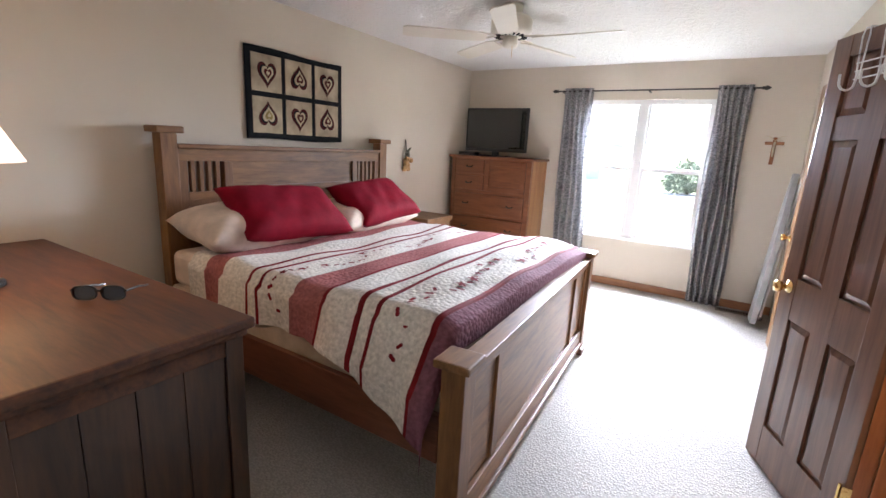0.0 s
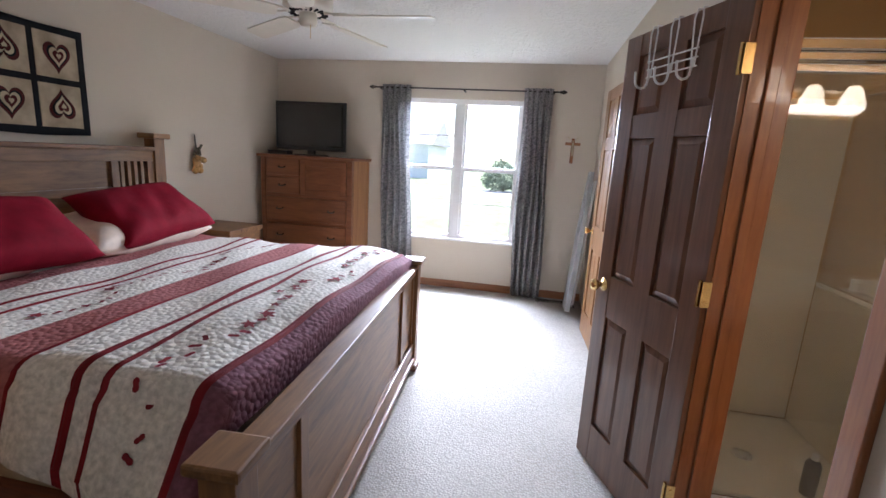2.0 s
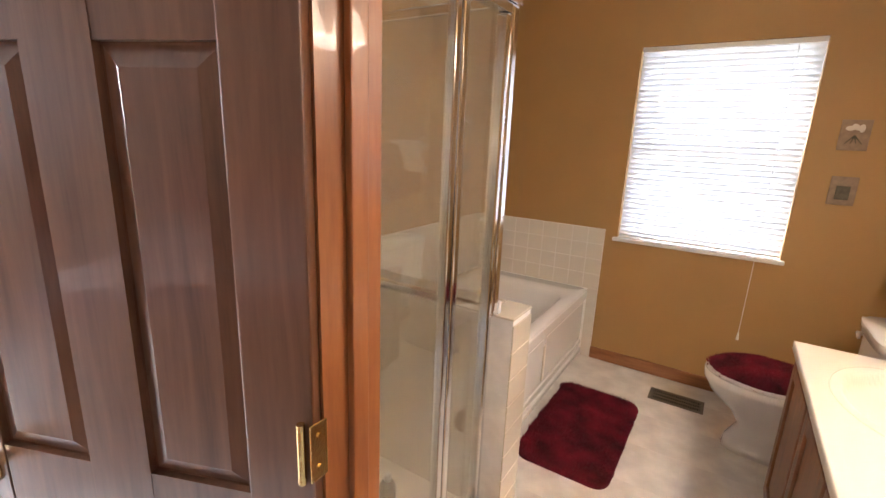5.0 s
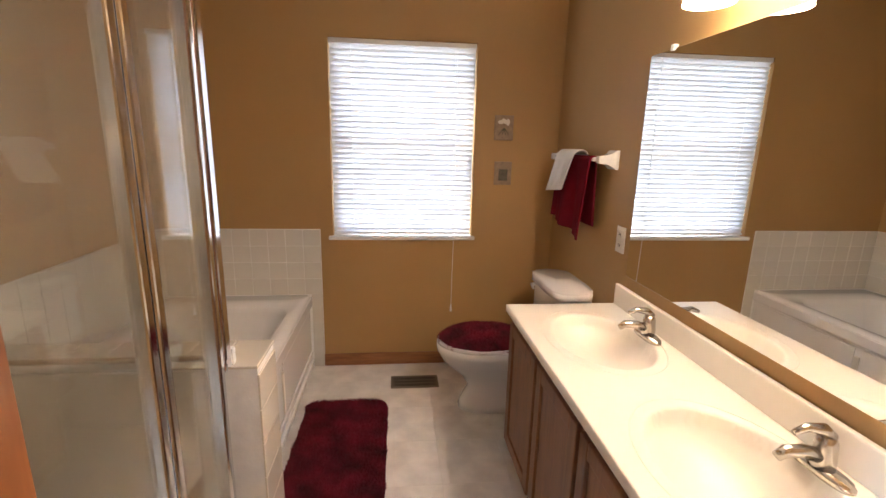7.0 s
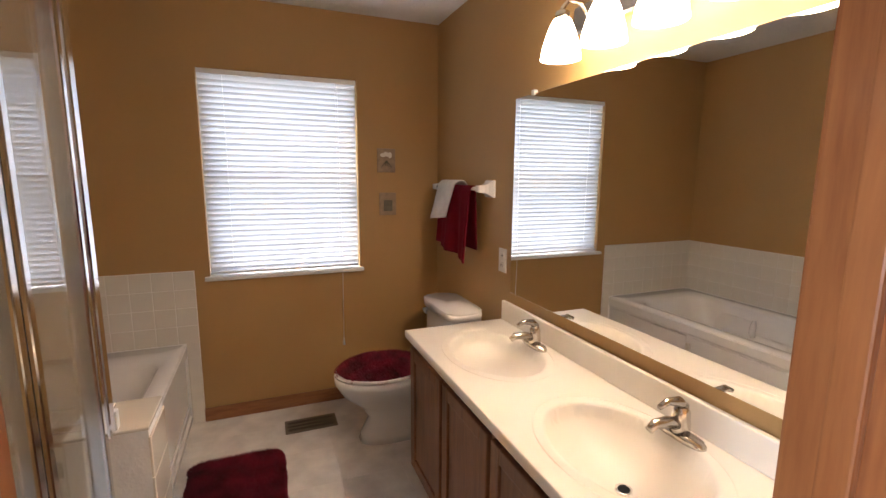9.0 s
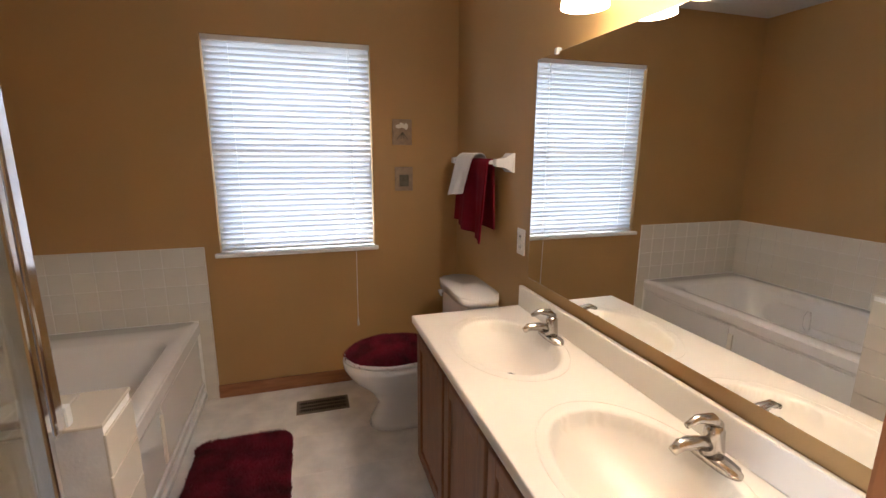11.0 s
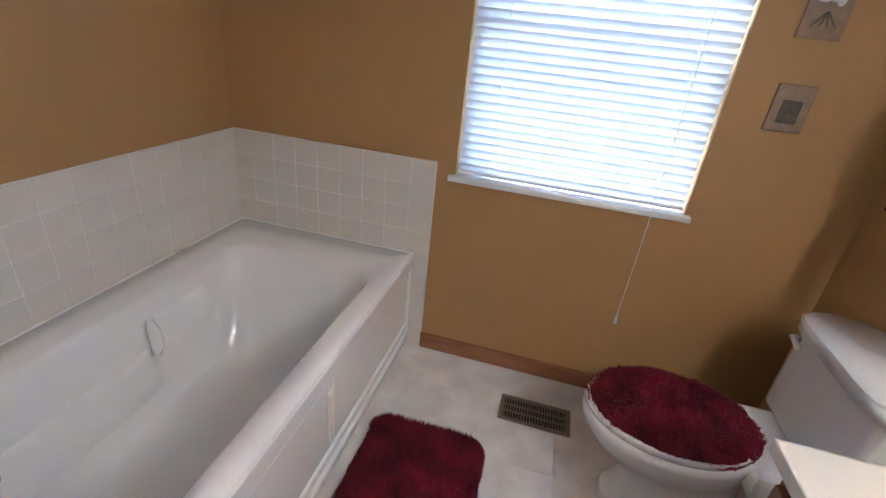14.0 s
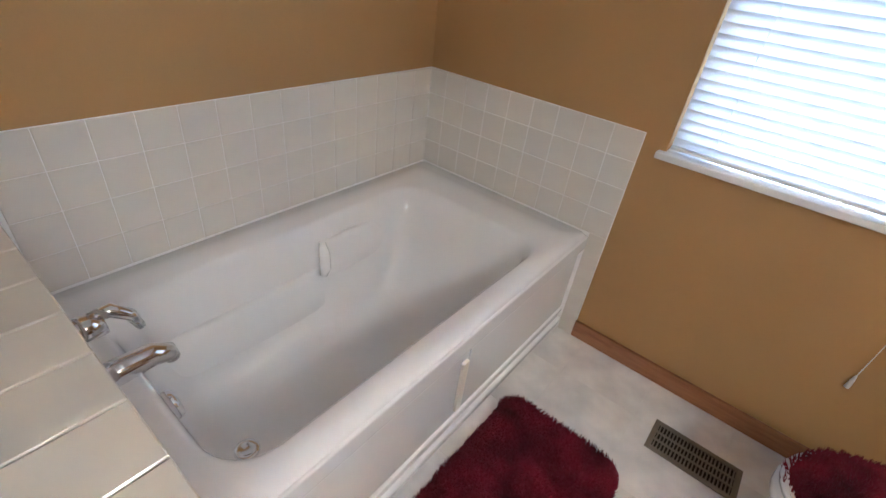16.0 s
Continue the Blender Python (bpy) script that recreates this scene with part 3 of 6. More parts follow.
for x0, x1 in ((wx0 + 0.045, xm - 0.04), (xm + 0.04, wx1 - 0.045)):
    zm = 1.335
    part("meeting_rail", box(x0, x1, ya + 0.01, yb - 0.01, zm - 0.022, zm + 0.022, 0.003), WHITE, win)
    for z0, z1, yy in ((wz0 + 0.045, zm - 0.022, ya + 0.022), (zm + 0.022, wz1 - 0.05, ya + 0.045)):
        s = part("sash", box(x0, x0 + 0.03, yy - 0.012, yy + 0.012, z0, z1), WHITE, win)
        part("sash", box(x1 - 0.03, x1, yy - 0.012, yy + 0.012, z0, z1), WHITE, win)
        part("grille", box(x0 + 0.03, x1 - 0.03, yy - 0.004, yy + 0.004, (z0 + z1) / 2 - 0.006, (z0 + z1) / 2 + 0.006), WHITE, win)
        pane = part("pane", box(x0 + 0.03, x1 - 0.03, yy + 0.005, yy + 0.008, z0, z1), GLASS, win, "clear glass")
        pane.visible_shadow = False

rod = thing("curtain_rod", -0.62, YN - 0.09, 2.12, "dark bronze curtain rod with pointed finials", "curtain rod")
RY = YN - 0.085
part("rod", tube([(-1.58, RY, 2.145), (0.34, RY, 2.145)], 0.008, 12), DARKM, rod)
for x, s in ((-1.58, -1), (0.34, 1)):
    f = lathe([(0.008, 0), (0.019, 0.006), (0.010, 0.014), (0.022, 0.03), (0.016, 0.048), (0.003, 0.07)], 16)
    f.transform(Matrix.Translation((x, RY, 2.145)) @ Matrix.Rotation(radians(90 * s), 4, "Y"))
    part("finial", f, DARKM, rod, "", None, True)
for x in (-1.52, -0.62, 0.28):
    part("bracket", box(x - 0.008, x + 0.008, RY - 0.012, YN, 2.125, 2.137, 0.002), DARKM, rod)


def curtain(x0t, x1t, x0b, x1b, z1, seed):
    rnd = random.Random(seed)
    ph = rnd.random() * 6

    def fn(u, v):
        x = (x0t + (x1t - x0t) * u) * v + (x0b + (x1b - x0b) * u) * (1 - v)
        a = 0.022 + 0.016 * (1 - v)
        y = RY + a * math.sin(u * 2 * math.pi * 5.0 + ph + 0.6 * math.sin(v * 3 + ph)) + 0.008 * math.sin(u * 31 + v * 4)
        return (x + 0.012 * math.sin(v * 7 + u * 5 + ph), y, 0.015 + (z1 - 0.015) * v)
    c = solid("curtain", sheet(fn, 90, 24, 0.003), CURT, "charcoal grey curtain with a pale leafy print, gathered open", "curtain", "", "bedroom curtains", True)
    return c


curtain(-1.52, -1.20, -1.47, -1.12, 2.175, 3)
curtain(-0.02, 0.27, 0.01, 0.33, 2.175, 8)

# outside: lawn to the horizon, a driveway, a pale house, a shrub
structure("ground", box(-400, 400, YN + 0.5, 800, -0.75, -0.55), GRASS, "green lawn beyond the house", "lawn")
structure("road", box(-400, 400, 24, 31, -0.56, -0.545), ASPH, "pale concrete street beyond the lawn", "road")


def far_house(x, y, w):
    h = thing("house", x, y, -0.55, "pale grey sided house across the street", "house")
    part("wall", box(x - w / 2, x + w / 2, y, y + 9, -0.55, 2.4), SIDING, h)
    r = bmesh.new()
    vs = [r.verts.new(c) for c in ((x - w / 2 - 0.4, y - 0.4, 2.4), (x + w / 2 + 0.4, y - 0.4, 2.4), (x + w / 2 + 0.4, y + 9.4, 2.4), (x - w / 2 - 0.4, y + 9.4, 2.4), (x - w / 2 - 0.4, y + 4.5, 4.8), (x + w / 2 + 0.4, y + 4.5, 4.8))]
    for f in ((0, 1, 5, 4), (2, 3, 4, 5), (0, 4, 3), (1, 2, 5), (0, 3, 2, 1)):
        r.faces.new([vs[k] for k in f])
    part("roof", r, ROOF, h)
    for k in (-0.3, 0.0, 0.3):
        w_ = part("window", box(x + k * w - 0.5, x + k * w + 0.5, y - 0.04, y + 0.01, 0.5, 1.7), WHITE, h)
        part("pane", box(x + k * w - 0.42, x + k * w + 0.42, y - 0.05, y - 0.035, 0.58, 1.62), SCREEN, w_)


far_house(-16, 40, 14)
far_house(8, 42, 13)


def shrub(x, y, r):
    rnd = random.Random(5)
    s = thing("shrub", x, y, -0.55, "rounded green shrub on the lawn", "shrub")
    for k in range(5):
        a = k * 1.3
        part("stem", tube([(x, y, -0.55), (x + 0.2 * math.cos(a), y + 0.2 * math.sin(a), -0.1), (x + 0.5 * r * math.cos(a), y + 0.5 * r * math.sin(a), 0.4)], [0.04, 0.03, 0.015], 6), BARK, s)
    bm = bmesh.new()
    for k in range(2600):
        d = Vector((rnd.gauss(0, 1), rnd.gauss(0, 1), rnd.gauss(0, 1))).normalized()
        rad = r * (0.55 + 0.45 * rnd.random()) * (1 + 0.2 * math.sin(4 * d.x + 3 * d.z))
        c = Vector((x, y, 0.35)) + Vector((d.x * rad, d.y * rad, d.z * rad * 0.75))
        a, b = Vector((rnd.gauss(0, 1), rnd.gauss(0, 1), rnd.gauss(0, 1))) * 0.05, Vector((rnd.gauss(0, 1), rnd.gauss(0, 1), rnd.gauss(0, 1))) * 0.05
        bm.faces.new([bm.verts.new(c + q) for q in (a, b, -a, -b)])
    part("crown", bm, LEAF, s)


shrub(-1.6, 30, 1.3)

# ---------------- bed ----------------
BM = Matrix.Translation((-0.53, 2.20, 0)) @ Matrix.Rotation(radians(179.6), 4, "Z")   # local x runs from foot to head
FM = Matrix.Translation((-0.525, 2.145, 0)) @ Matrix.Rotation(radians(183.0), 4, "Z")
HM = Matrix.Translation((-0.585, 2.335, 0)) @ Matrix.Rotation(radians(180.0), 4, "Z") @ Matrix.Diagonal((1, 0.965, 1, 1))
# local y: negative side faces the window, positive faces the dresser
bed = thing("bed", -0.56, 2.16, 0, "king bed with a mission-style panelled wooden frame", "bed")


def bed_part(name, bm, mat_, label="", parent=None):
    far = max(v.co.x for v in bm.verts)
    return part(name, bm, mat_, parent or bed, label, FM if far < 0.1 else HM if min(v.co.x for v in bm.verts) > 1.9 else BM)


for s in (-1, 1):
    yc = s * 1.02
    bed_part("foot_post", box(-0.045, 0.045, yc - 0.045, yc + 0.045, 0.03, 0.755, 0.004), BEDWZ)
    bed_part("post_cap", box(-0.068, 0.068, yc - 0.068, yc + 0.068, 0.755, 0.785, 0.008), BEDWY)
    bed_part("post_foot", box(-0.06, 0.06, yc - 0.06, yc + 0.06, 0, 0.05, 0.012), RAILW)
    bed_part("head_post", box(2.03, 2.12, yc - 0.05, yc + 0.05, 0, 1.465, 0.004), BEDWZ)
    bed_part("post_cap", box(2.00, 2.15, yc - 0.082, yc + 0.082, 1.465, 1.505, 0.01), BEDWY)
    bed_part("side_rail", box(0.03, 2.03, yc - 0.015, yc + 0.015, 0.30, 0.50, 0.004), RAILW)
# footboard
bed_part("top_rail", box(-0.03, 0.03, -0.975, 0.975, 0.68, 0.73, 0.006), BEDWY)
bed_part("cap_rail", box(-0.045, 0.04, -0.975, 0.975, 0.73, 0.745, 0.005), BEDWY)
bed_part("bottom_rail", box(-0.032, 0.03, -0.975, 0.975, 0.10, 0.20, 0.005), BEDWY)
bed_part("base_moulding", box(-0.045, 0.03, -0.975, 0.975, 0.07, 0.10, 0.006), BEDWY)
for y0, y1 in ((-0.975, -0.70), (-0.645, 0.645), (0.70, 0.975)):
    bed_part("panel", box(-0.008, 0.012, y0, y1, 0.2, 0.68), BEDWY)
for yc in (-0.6725, 0.6725):
    bed_part("stile", box(-0.022, 0.022, yc - 0.0275, yc + 0.0275, 0.2, 0.68, 0.003), BEDWZ)
for yc in (-0.965, 0.965):
    bed_part("stile", box(-0.02, 0.02, yc - 0.012, yc + 0.01, 0.2, 0.68, 0.003), BEDWZ)
# headboard
hx0, hx1 = 2.045, 2.095
bed_part("cap_rail", box(2.025, 2.115, -0.97, 0.97, 1.375, 1.405, 0.008), BEDWY)
bed_part("top_rail", box(hx0, hx1, -0.97, 0.97, 1.30, 1.375, 0.003), BEDWY)
bed_part("mid_rail", box(hx0, hx1, -0.60, 0.60, 1.08, 1.13, 0.003), BEDWY)
for s in (-1, 1):
    a, b = sorted((s * 0.60, s * 0.66))
    bed_part("stile", box(hx0 - 0.004, hx1, a, b, 0.45, 1.30, 0.003), BEDWZ)
    a, b = sorted((s * 0.91, s * 0.97))
    bed_part("stile", box(hx0, hx1, a, b, 0.45, 1.30, 0.003), BEDWZ)
    a, b = sorted((s * 0.66, s * 0.91))
    bed_part("cross_rail", box(hx0, hx1, a, b, 1.06, 1.11, 0.003), BEDWY)
    bed_part("panel", box(hx0 + 0.015, hx1 - 0.01, a, b, 0.45, 1.06), BEDWZ)
    for k in range(4):
        yy = s * (0.66 + 0.25 * (k + 0.7) / 4.4)
        bed_part("slat", box(hx0 + 0.01, hx1 - 0.01, yy - 0.014, yy + 0.014, 1.11, 1.30, 0.002), BEDWZ)
bed_part("panel", box(hx0 + 0.015, hx1 - 0.01, -0.60, 0.60, 1.13, 1.30), BEDWY)
bed_part("panel", box(hx0 + 0.015, hx1 - 0.01, -0.60, 0.60, 0.45, 1.08), BEDWY)
part("box_spring", box(0.06, 2.0, -0.955, 0.955, 0.33, 0.58, 0.02), BOXS, bed, "checked box spring", BM)
part("mattress", box(0.06, 2.0, -0.95, 0.95, 0.58, 0.79, 0.06, None, 4), CREAMP, bed, "", BM)

QTOP = 0.815


def quilt_point(u, w):
    """u along the bed from the foot, w across from -1.45 to 1.45, measured along the cloth."""
    half, r = 0.955, 0.07
    a = abs(w)
    puff = 0.008 * math.sin(u * 14) * math.sin(w * 9) + 0.014 * math.sin(u * 3.1 + 0.5) * math.cos(w * 2.1)
    if a < half - r:
        y, z = a, QTOP + puff
    elif a < half - r + r * math.pi / 2:
        t = (a - half + r) / r
        y, z = half - r + r * math.sin(t), QTOP - r + r * math.cos(t) + puff * (1 - t / 1.6)
    else:
        d = a - (half - r + r * math.pi / 2)
        y = half + 0.018 + 0.03 * d + (0.12 * min(1.0, d / 0.16) * max(0.0, 1 - u / 0.8) ** 0.6 if w > 0 else 0.0) + 0.022 * d / 0.3 * math.sin(u * 9.5 + (1 if w > 0 else 4)) + 0.01 * math.sin(u * 23)
        z = QTOP - r - d
    z += 0.035 * math.exp(-((u - 0.35) / 0.3) ** 2) * (1 if a < half else max(0.0, 1 - (a - half) * 6))
    z -= 0.05 * max(0.0, 1 - u / 0.22) ** 2
    return Vector((u, math.copysign(y, w), z))


def make_quilt():
    bm = bmesh.new()
    uv = bm.loops.layers.uv.new("UVMap")
    nu, nw = 130, 110
    rows = []
    for i in range(nu + 1):
        u = 0.045 + 1.73 * i / nu
        row = []
        for j in range(nw + 1):
            k = j / nw * 2 - 1
            drop = 0.185 + 0.015 * math.sin(u * 6) + (0.12 if k > 0 else 0.10) * min(1.0, 1.35 * max(0, 1 - u / 0.6))
            w = k * (0.955 + 0.04 + drop)
            row.append((bm.verts.new(quilt_point(u, w)), u))
        rows.append(row)
    for i in range(nu):
        for j in range(nw):
            q = (rows[i][j], rows[i + 1][j], rows[i + 1][j + 1], rows[i][j + 1])
            f = bm.faces.new([p[0] for p in q])
            for lp, p in zip(f.loops, q):
                lp[uv].uv = (p[1] / 2.5, 0.5)
    # the cloth turns down at the foot
    lip = []
    for j in range(nw + 1):
        v = rows[0][j][0].co
        lip.append(bm.verts.new((v.x - 0.002, v.y, v.z - 0.10)))
    for j in range(nw):
        f = bm.faces.new((rows[0][j][0], rows[0][j + 1][0], lip[j + 1], lip[j]))
        for lp in f.loops:
            lp[uv].uv = (0.05 / 2.5, 0.5)
    return bm


tone_flower = cloth("red_embroidery", (0.17, 0.012, 0.016), 0.8, 0.3, 200, 0.2)


def flowers():
    """Embroidered sprigs on two bands of the quilt."""
    rnd = random.Random(11)
    bm = bmesh.new()
    for uc in (0.25, 1.02):
        for k in range(46):
            w = -1.12 + 2.24 * (k + rnd.random() * 0.6) / 46
            u = uc + 0.05 * math.sin(w * 9) + rnd.uniform(-0.035, 0.035)
            c, du, dw = quilt_point(u, w), quilt_point(u + 0.004, w) - quilt_point(u, w), quilt_point(u, w + 0.004) - quilt_point(u, w)
            du, dw = du.normalized(), dw.normalized()
            n = du.cross(dw).normalized()
            if n.z < -0.2 or n.y * w < 0 and abs(w) > 0.97:
                n = -n
            big = rnd.random() < 0.4
            size = rnd.uniform(0.024, 0.033) if big else rnd.uniform(0.013, 0.020)
            lobes = 5 if big else 2
            ring = []
            a0 = rnd.random() * 6
            for q in range(14):
                a = 2 * math.pi * q / 14
                rr = size * (0.75 + 0.35 * math.cos(lobes * a))
                ring.append(bm.verts.new(c + n * 0.006 + rr * (math.cos(a + a0) * du + math.sin(a + a0) * dw)))
            bm.faces.new(ring)
    return bm


quilt = thing("quilt", -1.45, 2.2, 0.45, "white quilt with rose and mulberry bands, spread over the bed", "quilt")
part("cover", make_quilt(), QUILTM, quilt, "", BM, True)
tagged(part("embroidery", flowers(), tone_flower, quilt, "small dark red embroidered flowers", BM), kind="stuff")


def piping(u0, u1):
    """A padded red strip sewn across the cover, a little proud of it."""
    def fn(a, b):
        u, w = u0 + (u1 - u0) * a, -1.155 + 2.31 * b
        c = quilt_point(u, w)
        n = (quilt_point(u + 0.004, w) - c).cross(quilt_point(u, w + 0.004) - c).normalized()
        return c + n * (0.001 + 0.0055 * math.sin(math.pi * a))
    part("piping", sheet(fn, 4, 90), tone_flower, quilt, "dark red sewn piping", BM, True)


for (p0, tone), (p1, _) in zip(QUILT, QUILT[1:]):
    if tone == 2:
        piping(p0, p1)


def pillow(name, w, d, h, m, mat_, label):
    def half(sign):
        def fn(u, v):
            a, b = u * 2 - 1, v * 2 - 1
            k = max(0, (1 - a ** 4)) ** 0.5 * max(0, (1 - b ** 4)) ** 0.5
            pin = 1 - 0.10 * (1 - abs(a)) * abs(b) ** 3 - 0.0
            x = a * w / 2 * (1 - 0.07 * (1 - b * b) * abs(a) ** 3)
            y = b * d / 2 * (1 - 0.07 * (1 - a * a) * abs(b) ** 3)
            wr = (0.004 * math.sin(a * 5 + b * 9 + 3 * a * b) + 0.003 * math.sin(b * 17 + a * 4)) * k
            return (x, y, sign * h / 2 * k + wr)
        return fn
    bm = sheet(half(1), 34, 22)
    joined(bm, sheet(half(-1), 34, 22))
    bmesh.ops.remove_doubles(bm, verts=bm.verts, dist=0.002)
    return solid(name, bm, mat_, label, "pillow", "", "bed pillows", True, m)


def on_bed(x, y, z, tilt, turn=0.0, roll=0.0):
    return BM @ Matrix.Translation((x, y, z)) @ Euler((radians(roll), radians(tilt), radians(turn))).to_matrix().to_4x4()


pillow("pillow", 0.50, 0.84, 0.25, on_bed(1.78, 0.53, 0.925, -8, -2), CREAMP, "cream floral bed pillow lying under a red pillow")
pillow("pillow", 0.52, 0.92, 0.20, on_bed(1.78, -0.47, 0.905, -8, 2), CREAMP, "cream floral bed pillow behind a red pillow")
pillow("pillow", 0.46, 0.80, 0.19, on_bed(1.66, 0.36, 1.005, -34, -6, 3), REDP, "crimson pillow propped towards the headboard")
pillow("pillow", 0.46, 0.76, 0.19, on_bed(1.70, -0.56, 1.005, -34, 4, -4), REDP, "crimson pillow lying beside its twin")


# ---------------- wall quilt, gourd ornament ----------------
def heart(cy, cz, r, flip, x):
    bm = bmesh.new()
    ring = []
    for k in range(40):
        a = 2 * math.pi * k / 40
        hx = 16 * math.sin(a) ** 3 / 17
        hz = (13 * math.cos(a) - 5 * math.cos(2 * a) - 2 * math.cos(3 * a) - math.cos(4 * a)) / 17
        ring.append(bm.verts.new((x, cy + r * hx * 0.85, cz + r * hz * flip * 1.05)))
    bm.faces.new(ring)
    g = bmesh.ops.extrude_face_region(bm, geom=list(bm.faces))
    bmesh.ops.translate(bm, verts=[v for v in g["geom"] if isinstance(v, bmesh.types.BMVert)], vec=(0.003, 0, 0))
    return bm


def wall_quilt():
    y0, y1, z0, z1 = 1.965, 2.90, 1.455, 2.09
    q = thing("wall_quilt", XW, (y0 + y1) / 2, z0, "black-bordered patchwork wall hanging with six hearts", "wall hanging")

    def fn(u, v):
        return (XW + 0.012 + 0.004 * math.sin(u * 9) * math.sin(v * 5 + 1), y0 + (y1 - y0) * u, z0 + (z1 - z0) * v + 0.006 * math.sin(u * 7))
    part("backing", sheet(fn, 30, 20, 0.008), NAVY, q, "black cotton border", None, True)
    for i in range(3):
        for j in range(2):
            cy, cz = y0 + (y1 - y0) * (0.19 + 0.312 * i), z0 + (z1 - z0) * (0.27 + 0.46 * j)
            p = part("patch", box(XW + 0.013, XW + 0.024, cy - 0.128, cy + 0.128, cz - 0.128, cz + 0.128, 0.003), PATCH, q, "printed calico square")
            flip = 1 if (i + j) % 2 == 1 else -1
            for k, (r, mt) in enumerate(((0.10, MAROON), (0.077, NAVY), (0.063, TANP), (0.04, MAROON if i != 0 or j else OLIVE), (0.017, TANP))):
                part("heart", heart(cy, cz, r, flip, XW + 0.024 + 0.003 * k), mt, p)


wall_quilt()


def gourd():
    g = thing("gourd_string", XW + 0.03, 3.87, 1.21, "hanging swag of dried gourds tied with a ribbon", "wall ornament")
    rnd = random.Random(4)
    part("cord", tube([(XW + 0.012, 3.86, 1.52), (XW + 0.03, 3.86, 1.36)], 0.006), GREENL, g)
    for k in range(4):
        a = k * 1.6
        part("ribbon", tube([(XW + 0.03, 3.86, 1.40), (XW + 0.05, 3.86 + 0.04 * math.cos(a), 1.44 - 0.03 * k), (XW + 0.03, 3.86 + 0.05 * math.sin(a), 1.35)], [0.008, 0.012, 0.004], 6), GREENL, g)
    for k in range(14):
        y, z = 3.86 + rnd.uniform(-0.055, 0.055), 1.27 + rnd.uniform(-0.06, 0.06)
        s = lathe([(0.002, -0.03), (0.02, -0.024), (0.028, -0.005), (0.02, 0.015), (0.008, 0.03), (0.003, 0.036)], 12)
        s.transform(Matrix.Translation((XW + 0.035 + rnd.uniform(0, 0.02), y, z)) @ Euler((rnd.uniform(-1, 1), rnd.uniform(-1, 1), 0)).to_matrix().to_4x4())
        part("gourd", s, BEAN, g, "", None, True)


gourd()


# ---------------- dresser, lamp, glasses ----------------
def dresser():
    x0, x1, y0, y1, top = -2.75, -1.03, 0.07, 0.755, 0.90
    d = thing("dresser", (x0 + x1) / 2, (y0 + y1) / 2, 0, "long dark rustic wooden dresser against the wall", "dresser")
    part("top", box(x0, x1, y0, y1, top - 0.035, top, 0.008), DRESS, d)
    part("moulding", box(x0 + 0.01, x1 - 0.018, y0 + 0.01, y1 - 0.018, top - 0.06, top - 0.035, 0.006), DRESS, d)
    xb = x1 - 0.035
    part("body", box(x0 + 0.01, xb - 0.022, y0 + 0.02, y1 - 0.045, 0.08, top - 0.06), DRESS, d)
    for ya_, yb_ in ((y0 + 0.02, y0 + 0.08), (y1 - 0.085, y1 - 0.025), ):
        part("corner_post", box(xb - 0.06, xb, ya_, yb_, 0, top - 0.06, 0.004), DRESSZ_SHADED, d)
    part("end_rail", box(xb - 0.02, xb - 0.004, y0 + 0.08, y1 - 0.085, top - 0.12, top - 0.06, 0.003), DRESS, d)
    part("end_rail", box(xb - 0.02, xb - 0.004, y0 + 0.08, y1 - 0.085, 0.08, 0.17, 0.003), DRESS, d)
    n = 4
    for k in range(n):
        a = y0 + 0.08 + (y1 - y0 - 0.165) * k / n
        b = y0 + 0.08 + (y1 - y0 - 0.165) * (k + 1) / n
        part("plank", box(xb - 0.022, xb - 0.012, a + 0.001, b - 0.001, 0.17, top - 0.12, 0.002), DRESSZ_SHADED, d)
    w = (xb - 0.06 - x0 - 0.04) / 3
    for i in range(3):
        for j in range(3):
            a = x0 + 0.03 + w * i
            dr = part("drawer", box(a + 0.008, a + w - 0.008, y1 - 0.05, y1 - 0.028, 0.12 + 0.235 * j, 0.34 + 0.235 * j, 0.005), DRESS, d)
            k = lathe([(0.008, 0), (0.008, 0.012), (0.016, 0.02), (0.012, 0.028)], 14)
            k.transform(Matrix.Translation((a + w / 2, y1 - 0.028, 0.23 + 0.235 * j)) @ Matrix.Rotation(radians(-90), 4, "X"))
            part("knob", k, DARKM, dr)


dresser()


def table_lamp(x, y, z):
    lm = thing("table_lamp", x, y, z, "lit table lamp with a cream cone shade on the dresser", "lamp")
    b = lathe([(0.08, 0), (0.08, 0.015), (0.03, 0.03), (0.05, 0.10), (0.075, 0.18), (0.05, 0.28), (0.018, 0.34), (0.012, 0.50)], 28)
    part("base", b, DARKM, lm, "", Matrix.Translation((x, y, z)), True)
    s = lathe([(0.185, 0.44), (0.085, 0.65)], 36, False)
    bmesh.ops.solidify(s, geom=list(s.faces), thickness=0.003)
    part("shade", s, SHADE, lm, "cream fabric shade", Matrix.Translation((x, y, z)), True)
    bulb = new("lamp_bulb", bpy.data.lights.new("lamp_bulb", "POINT"))
    bulb.data.energy, bulb.data.color, bulb.data.shadow_soft_size = 1.7, (1.0, 0.60, 0.28), 0.05
    bulb.matrix_world = Matrix.Translation((x, y, z + 0.58))


table_lamp(-1.99, 0.325, 0.90)


